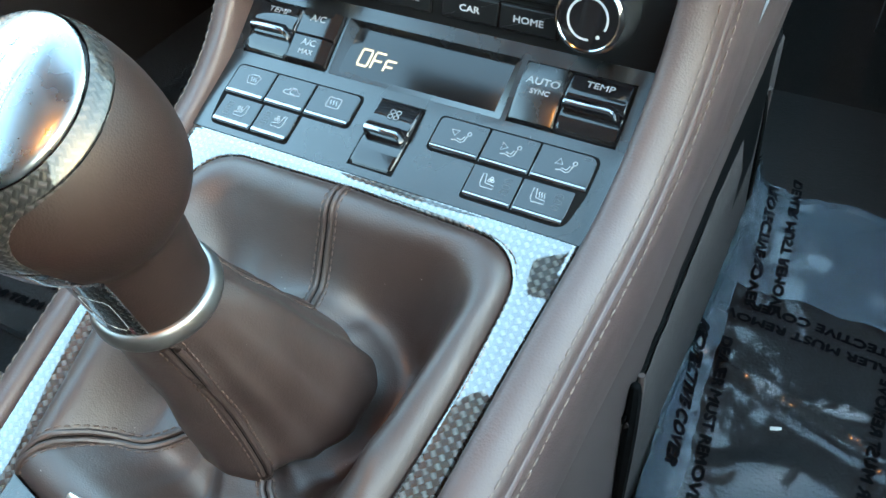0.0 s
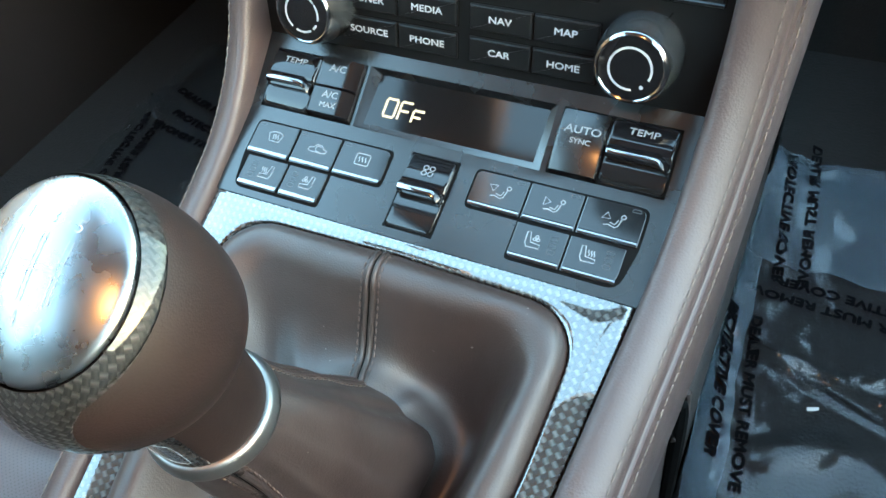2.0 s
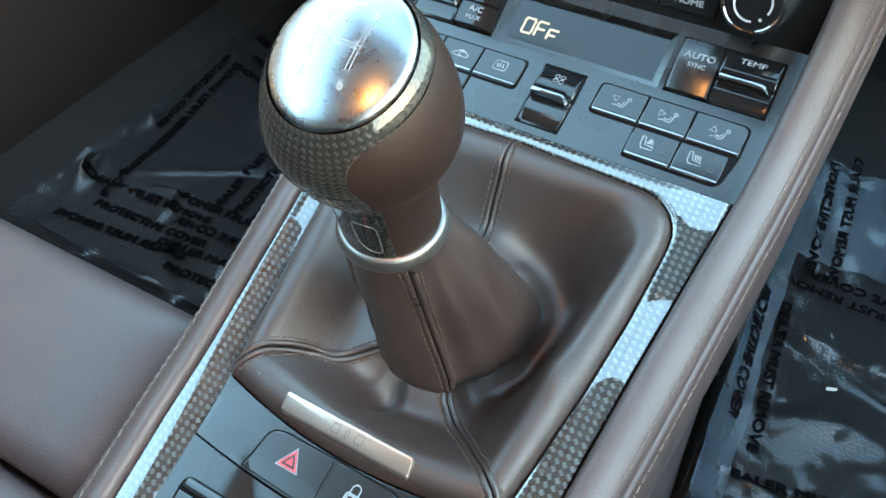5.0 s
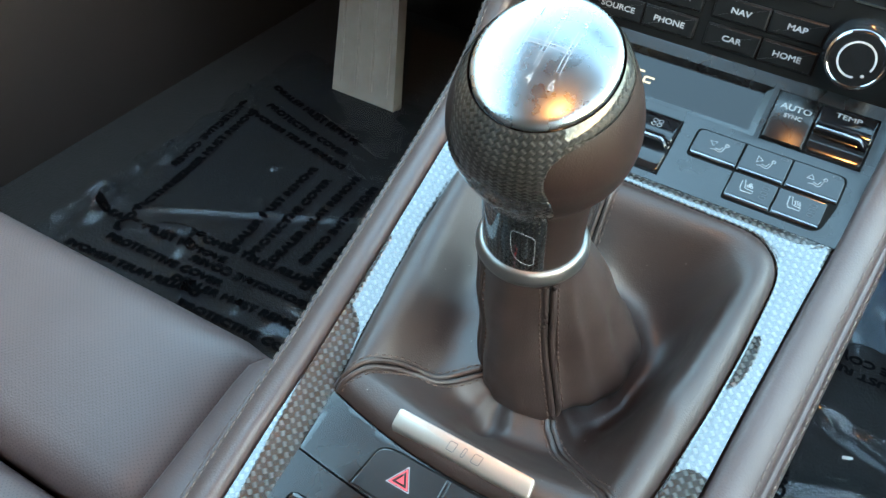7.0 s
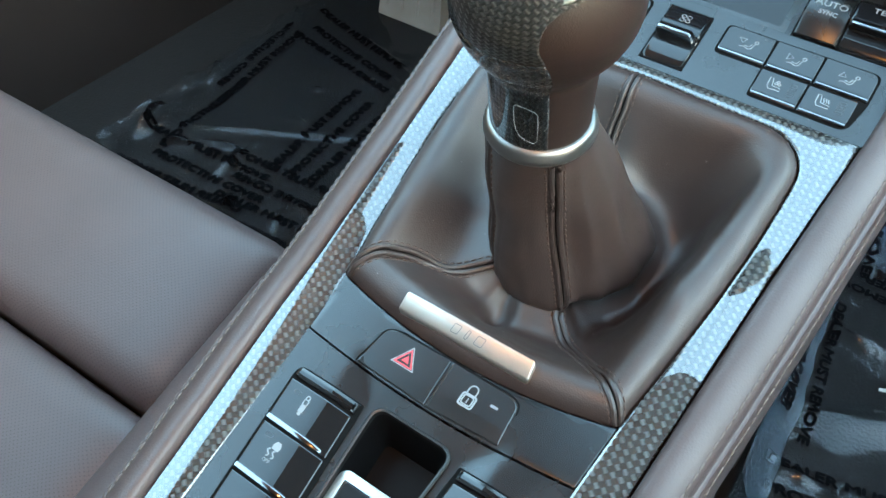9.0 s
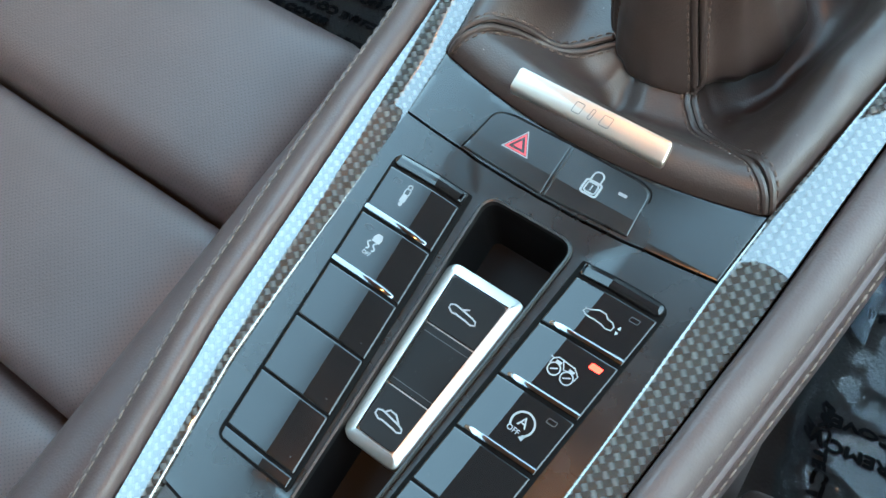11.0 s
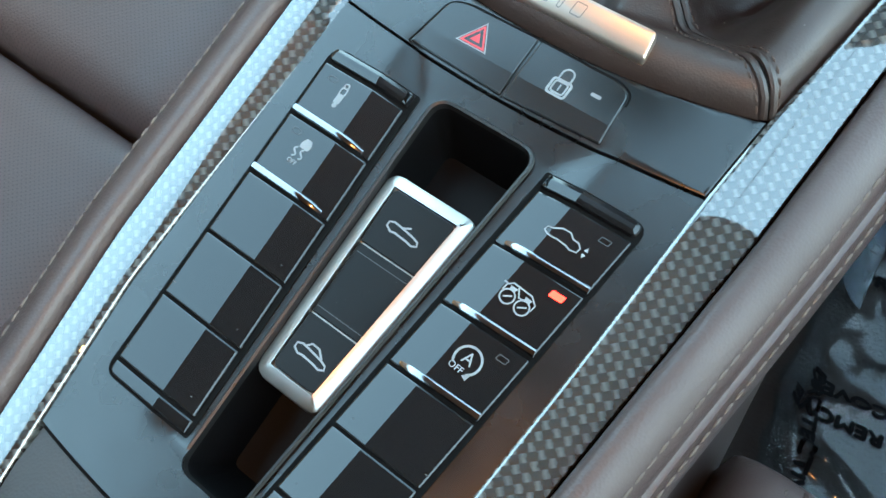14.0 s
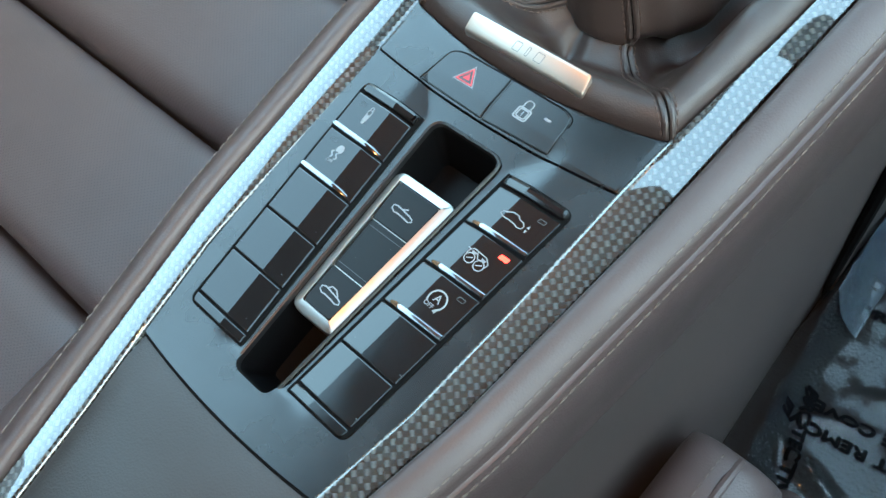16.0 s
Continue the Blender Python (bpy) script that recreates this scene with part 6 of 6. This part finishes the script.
for cx, cy, gaps in ((-0.0690, 0.0165, ((40, 230), (245, 300), (310, 330), (345, 395))), (0.0710, 0.0185, ((-25, 280),))):
    bm = bmesh.new()
    kp = ((0.0160, 0.0), (0.0160, 0.002), (0.0158, 0.006), (0.0150, 0.011), (0.0138, 0.0150))
    loft(bm, [[(cx + r * (1 + 0.004 * (k % 3 == 0)) * math.cos(2 * math.pi * k / 48), cy + r * (1 + 0.004 * (k % 3 == 0)) * math.sin(2 * math.pi * k / 48), z) for k in range(48)] for r, z in kp], False, True)
    kb = part("rotary_knob", bm, material("knob_grey_plastic", (0.020, 0.0215, 0.023), 0.22, spec=0.8, grain=0.06, grain_size=0.0006), radio, "dark grey rotary knob with chrome rim")
    bm = bmesh.new()
    loft(bm, [[(cx + r * math.cos(2 * math.pi * k / 48), cy + r * math.sin(2 * math.pi * k / 48), z) for k in range(48)] for r, z in ((0.0138, 0.0142), (0.0139, 0.0153), (0.0133, 0.0165), (0.0124, 0.0169), (0.0119, 0.0166))], False, False)
    part("chrome_ring", bm, CHROME, kb, "chrome ring")
    bm = bmesh.new()
    loft(bm, [[(cx + r * math.cos(2 * math.pi * k / 48), cy + r * math.sin(2 * math.pi * k / 48), z) for k in range(48)] for r, z in ((0.0121, 0.0160), (0.0119, 0.0166), (0.0092, 0.0167))])
    part("knob_face", bm, GLOSS, kb, "gloss black face")
    bm = bmesh.new()
    for a0, a1 in gaps:
        ribbon(bm, arc(cx, cy, 0.0079, a0, a1, 24), 0.0009, zero, 0.0169)
    if cx > 0:
        patch(bm, arc(cx + 0.0079 * math.cos(radians(-52)), cy + 0.0079 * math.sin(radians(-52)), 0.0008, 0, 330, 10), zero, 0.0169)
    part("ring_print", bm, RADIO_WHITE, kb)
    bm = bmesh.new()
    ribbon(bm, [(cx + 0.0150 * math.cos(radians(62)), cy + 0.0150 * math.sin(radians(62))), (cx + 0.0195 * math.cos(radians(62)), cy + 0.0195 * math.sin(radians(62)))], 0.0006, zero, 0.0021)
    part("index_line", bm, GAP, kb)

# ---- seats ----
def seat(m, label):
    st = thing("car_seat", label, "seat", "front seats", m)
    for nm, x0, x1, y0, y1, zt, r in (("front_cushion", -0.24, 0.24, -0.128, 0.0, 0.0, 0.022), ("middle_cushion", -0.24, 0.24, -0.254, -0.131, -0.004, 0.016), ("rear_cushion", -0.24, 0.24, -0.50, -0.257, -0.010, 0.016)):
        bm = bmesh.new()
        pad(bm, x0, x1, y0, y1, -0.16, zt, r, 0.005, 16, 14, 0.0012)
        part(nm, bm, SEAT_PUNCHED, st)
    for s in (-1, 1):
        bm = bmesh.new()
        pad(bm, s * 0.262 - 0.026, s * 0.262 + 0.026, -0.50, -0.005, -0.16, 0.012, 0.022, 0.003, 8, 20, 0.001)
        part("side_bolster", bm, SEAT, st)
        line = [(s * 0.268, y, 0.0128 - 0.016 * max(0.0, (y + 0.028) / 0.022) ** 2) for y in np.linspace(-0.40, -0.010, 60)]
        bm = bmesh.new()
        tube(bm, [(x - s * 0.008, y, z - 0.0012) for x, y, z in line], 0.0024, 8)
        part("piping", bm, SEAT, st)
        bm = bmesh.new()
        stitches(bm, line, 0.0052, 0.0036, 0.0005)
        tagged(part("stitching", bm, THREAD, st, "beige thread"), kind="stuff")
    # unseen backrest, made tall to block light from behind
    bm = bmesh.new()
    pad(bm, -0.25, 0.25, -0.62, -0.49, -0.16, 0.66, 0.05, 0.0, 14, 10)
    part("backrest", bm, SEAT, st)
    bm = bmesh.new()
    box(bm, -0.23, 0.23, -0.50, -0.06, -0.26, -0.155, 0.01)
    part("seat_base", bm, RUBBER, st)
    return st


seat(K @ Matrix.Translation((-0.405, 0.064, -0.105)) @ pose(0, 0, 0, 0, 0, 0.8), "brown leather driver's seat cushion with deep cross seams beside the console")
seat(K @ Matrix.Translation((0.405, -0.012, -0.150)) @ pose(0, 0, 0, 0, 0, 0), "brown leather passenger seat set back beside the console")

# ---- footwells: mats, protective film with its warning print ----
RIGHT_CREASES = ((0.146, 0.456, 0.202, 0.452, 0.0050, 0.012), (0.202, 0.452, 0.275, 0.424, 0.0045, 0.010), (0.202, 0.452, 0.262, 0.464, 0.0045, 0.009), (0.150, 0.352, 0.232, 0.390, 0.014, 0.010), (0.148, 0.289, 0.182, 0.290, 0.004, 0.007), (0.182, 0.290, 0.202, 0.276, 0.004, 0.007), (0.110, 0.62, 0.150, 0.555, 0.005, 0.010), (0.20, 0.30, 0.29, 0.27, 0.006, 0.009), (0.17, 0.20, 0.25, 0.235, 0.005, 0.009), (0.145, 0.13, 0.20, 0.115, 0.006, 0.012))
LEFT_CREASES = ((-0.523, 0.305, -0.488, 0.320, 0.003, 0.010), (-0.474, 0.362, -0.478, 0.270, 0.003, 0.008), (-0.566, 0.280, -0.524, 0.298, 0.004, 0.010), (-0.605, 0.325, -0.598, 0.272, 0.007, 0.024), (-0.528, 0.412, -0.516, 0.390, 0.003, 0.006), (-0.495, 0.455, -0.482, 0.462, 0.003, 0.006), (-0.462, 0.503, -0.449, 0.515, 0.003, 0.006), (-0.47, 0.405, -0.455, 0.392, 0.003, 0.006), (-0.44, 0.262, -0.42, 0.225, 0.003, 0.008), (-0.39, 0.30, -0.37, 0.25, 0.003, 0.007), (-0.62, 0.43, -0.606, 0.395, 0.005, 0.016), (-0.628, 0.58, -0.60, 0.545, 0.005, 0.016))


def film_z(x, y, box_, seed, amp=0.0038):
    """The height of the crumpled film over the floor, higher along its loose edges."""
    x0, x1, y0, y1 = box_
    near = min(x - (film_edge(y) if x0 > 0 else x0), y - y0, x1 - x, y1 - y)
    lift = max(0.0, 1 - near / 0.05)
    p = Vector((x * 9 + seed, y * 9, seed))
    z = 0.004 + amp * (noise.noise(p) + 0.6 * abs(noise.noise(p * 2.3)) + 0.25 * noise.noise(p * 5.1)) + lift * 0.010 * abs(noise.noise(p * 4.0 + Vector((3, 3, 3))))
    for a, u, w, hgt in ((0.35, 0.30, 0.0035, 0.006), (0.9, 0.55, 0.003, 0.005), (-0.5, 0.15, 0.003, 0.005), (1.3, 0.42, 0.0025, 0.004), (0.1, 0.05, 0.003, 0.004)):
        off = (x - x0 - 0.2) * math.sin(a) + (y - y0 - 0.3) * math.cos(a) + 0.25 - u + 0.010 * noise.noise(Vector((x * 6, y * 6, seed + a)))
        z += hgt * math.exp(-(off / w) ** 2) * max(0.0, min(1.0, 2 * noise.noise(Vector((x * 5 + a, y * 5, seed))) + 0.5))
    for xa, ya, xb, yb, wide, hgt in RIGHT_CREASES if x0 > 0 else LEFT_CREASES:
        if abs(y - (ya + yb) / 2) < 0.09 and abs(x - (xa + xb) / 2) < 0.09:
            t = max(0.0, min(1.0, ((x - xa) * (xb - xa) + (y - ya) * (yb - ya)) / ((xb - xa) ** 2 + (yb - ya) ** 2)))
            z += hgt * math.exp(-((x - xa - t * (xb - xa)) ** 2 + (y - ya - t * (yb - ya)) ** 2) / wide ** 2) * (0.3 + 0.7 * math.sin(math.pi * t))
    z = max(0.002, z)
    if x0 > 0:
        # the loose side: curled up and crumpled into small facets, most of all at the front corner
        d = x - film_edge(y)
        z += max(0.0, 1 - d / 0.024) ** 2 * (0.032 + 0.014 * noise.noise(Vector((y * 14, seed, 2))))
        z += max(0.0, 1 - d / 0.040) * lerp(y, (0.30, 0.48, 0.60), (0.004, 0.008, 0.016)) * (abs(noise.noise(Vector((x * 75, y * 62, 5)))) + 0.6 * abs(noise.noise(Vector((x * 150, y * 130, 9)))))
        # the front end lies up on the mat's head
        z += 0.016 * max(0.0, min(1.0, (y - 0.54) / 0.09)) + 0.004 * max(0.0, min(1.0, (y - 0.545) / 0.03)) * abs(noise.noise(Vector((x * 30, y * 22, 4))))
    return z


def film_edge(y):
    """Where the passenger's cover begins beside the console."""
    return lerp(y, (0.05, 0.10, 0.13, 0.20, 0.28, 0.45, 0.60, 0.70), (0.150, 0.140, 0.134, 0.126, 0.119, 0.104, 0.098, 0.106))


def sheet(bm, box_, seed, n=190, ragged=0.008, lift=0.0, span=1.0):
    """A crumpled sheet over the box, its mesh closest along the side next to the console."""
    x0, x1, y0, y1 = box_
    rows_ = []
    for j in range(n + 1):
        row = []
        for i in range(n + 1):
            y = y0 + (y1 - y0) * j / n
            xa = film_edge(y) if x0 > 0 else x0
            x = xa + (x1 - xa) * span * (i / n) ** (1.5 if x0 > 0 else 1.0)
            z = film_z(x, y, MATS[x0 > 0], seed) + lift
            if min(i, n - i) < 3:
                x += ragged * noise.noise(Vector((y * 30, seed, 1)))
            if min(j, n - j) < 3:
                y += ragged * noise.noise(Vector((x * 30, seed, 7)))
            row.append((x, y, z))
        rows_.append(row)
    loft(bm, rows_, False, False, False)


MATS = ((-0.632, -0.135, 0.20, 0.70), (0.100, 0.62, 0.05, 0.685))


def covered_mat(box_, seed, prints, bold):
    x0, x1, y0, y1 = box_
    mat_ob = thing("floor_mat", "black carpet floor mat lying in the footwell", "floor mat", "floor mats", Matrix())
    bm = bmesh.new()
    prism(bm, rounded([(x0 + 0.012, y0 + 0.01), (x1 - 0.01, y0 + 0.01), (x1 - 0.01, y1 - 0.01), (x0 + 0.012, y1 - 0.01)], 0.03), 0.0, 0.003, 0.0115, zero)
    part("mat_body", bm, CARPET, mat_ob)
    film = thing("protective_film", "wrinkled clear plastic cover with black warning print, on a floor mat", "plastic cover", "protective covers", Matrix())
    bm = bmesh.new()
    sheet(bm, box_, seed)
    part("film_sheet", bm, FILM, film, smooth=60)
    for txt, size, cx, cy, turn, mirror in prints:
        bm = bmesh.new()
        lettering(bm, txt, size, cx, cy, lambda x, y: film_z(x, y, box_, seed), 0.0050 if cx > 0 and (cy > 0.56 or cx < 0.13) else 0.0012, turn, mirror, 1.32, bold)
        tagged(part("warning_print", bm, INK, film, "black warning letters"), kind="stuff")
    return film


D, P = "DEALER MUST REMOVE", "PROTECTIVE COVER"
film = covered_mat(MATS[1], 2.7, [
    (D, 0.0126, 0.145, 0.408, -84, False),
    (P, 0.0126, 0.122, 0.416, -84, False),
    (D, 0.0126, 0.205, 0.521, 178, False),
    (P, 0.0126, 0.222, 0.5385, 178, False),
    (D, 0.0126, 0.158, 0.623, 96, True),
    (P, 0.0126, 0.137, 0.61, 96, True),
    (D, 0.0126, 0.218, 0.308, 11, False),
    (P, 0.0126, 0.216, 0.281, 10, False),
    (D, 0.0126, 0.222, 0.165, 190, False),
    (P, 0.0126, 0.218, 0.184, 190, False),
    (D, 0.0126, 0.268, 0.42, -90, True),
    (P, 0.0126, 0.29, 0.42, -90, True),
    (D, 0.0126, 0.32, 0.225, 8, True),
    (P, 0.0126, 0.165, 0.105, -76, False),
    (D, 0.0126, 0.36, 0.48, -88, False)], 0.0008)
bm = bmesh.new()
sheet(bm, (0.100, 0.62, 0.555, 0.690), 2.7, 150, 0.006, 0.004)
part("folded_end", bm, FOLDED_FILM, film, "doubled milky end of the cover", smooth=60)
bm = bmesh.new()
sheet(bm, (0.100, 0.62, 0.24, 0.558), 2.7, 120, 0.004, 0.003, 0.055)
part("folded_side", bm, FOLDED_FILM, film, "doubled milky side of the cover", smooth=60)
covered_mat(MATS[0], 8.1, [
    (D, 0.0126, -0.517, 0.577, -14, False),
    (P, 0.0126, -0.508, 0.545, -12, False),
    (D, 0.0126, -0.505, 0.520, -10, True),
    (D, 0.0126, -0.441, 0.401, 95, False),
    (P, 0.0126, -0.415, 0.400, 94, False),
    (D, 0.0126, -0.390, 0.415, 93, False),
    (P, 0.0126, -0.362, 0.42, 93, True),
    (D, 0.0126, -0.335, 0.40, 92, False),
    (D, 0.0126, -0.578, 0.455, 97, False),
    (P, 0.0126, -0.601, 0.47, 97, True),
    (P, 0.0126, -0.566, 0.35, 96, False),
    (D, 0.0126, -0.512, 0.296, 4, False),
    (P, 0.0126, -0.482, 0.268, 4, False),
    (D, 0.0126, -0.402, 0.321, 4, True),
    (P, 0.0126, -0.385, 0.292, 4, True),
    (D, 0.0126, -0.500, 0.240, 6, True),
    (D, 0.0126, -0.370, 0.262, 5, False),
    (P, 0.0126, -0.345, 0.236, 5, False),
    (D, 0.0126, -0.285, 0.310, 88, False),
    (P, 0.0126, -0.262, 0.300, 88, True)], 0.0015)
scrap = thing("paper_scrap", "tiny white paper scrap lying on the plastic cover", "paper scrap", m=Matrix())
bm = bmesh.new()
sz = film_z(0.197, 0.416, MATS[1], 2.7) + 0.0006
loft(bm, [[(0.1925, 0.4135, sz), (0.1965, 0.4138, sz + 0.0012), (0.2010, 0.4172, sz + 0.0004)], [(0.1918, 0.4160, sz + 0.0008), (0.1960, 0.4170, sz + 0.0020), (0.2004, 0.4192, sz + 0.0010)]], False, False, False)
part("scrap_paper", bm, PAPER, scrap)

# foot rest plate at the head of the driver's footwell
pedal = thing("foot_rest", "pale ribbed foot rest plate at the end of the driver's footwell", "pedal", m=Matrix())
bm = bmesh.new()
loft(bm, [[(x, 0.645 + (0.13 * f), 0.004 + 0.24 * f) for x in (-0.541 - 0.055 * f, -0.440 - 0.072 * f)] + [(x, 0.665 + (0.13 * f), -0.001 + 0.24 * f) for x in (-0.440 - 0.072 * f, -0.541 - 0.055 * f)] for f in (0, 0.5, 1)], True, True)
part("plate", bm, PEDAL, pedal)
for k in range(4):
    bm = bmesh.new()
    tube(bm, [(-0.528 + 0.025 * k - 0.064 * f, 0.645 + 0.13 * f, 0.005 + 0.24 * f) for f in np.linspace(0.05, 0.97, 8)], 0.0022, 6)
    part("rib", bm, PEDAL, pedal)

# cup holder folded out of the dash beside the rail
holder = thing("cup_holder", "grey textured folding cup holder arm with a chrome ring", "cup holder")
bm = bmesh.new()
arm = [(0.108, 0.292, 0.112), (0.119, 0.285, 0.112), (0.132, 0.277, 0.112), (0.145, 0.271, 0.111), (0.156, 0.270, 0.110)]
tube(bm, arm, lambda f: 0.0070 - 0.0014 * f, 12, flat_k=0.5)
part("arm", bm, HOLDER, holder)
bm = bmesh.new()
tube(bm, [(0.155, 0.270, 0.110), (0.161, 0.268, 0.109), (0.169, 0.269, 0.109), (0.179, 0.275, 0.109), (0.190, 0.288, 0.109), (0.199, 0.308, 0.108), (0.202, 0.35, 0.102), (0.202, 0.43, 0.09), (0.202, 0.52, 0.08)], 0.0030, 10)
part("ring", bm, CHROME, holder, "chrome ring")

# dust specks on the gaiter and keys
dust = thing("dust", "pale dust specks on the leather gaiter", "dust", kind="stuff")
bm = bmesh.new()
for k in range(46):
    x, y = random.uniform(-0.055, 0.07), random.uniform(0.03, 0.178)
    p = on_gaiter(x, y, 0.0002)
    r = random.uniform(0.00010, 0.00024)
    a = random.uniform(0, 6.28)
    bm.faces.new([bm.verts.new((p.x + r * math.cos(a + q) * (1.8 if i % 2 else 1), p.y + r * math.sin(a + q), p.z + 0.0001)) for i, q in enumerate((0, 1.6, 3.1, 4.7))])
part("specks", bm, DUST, dust)
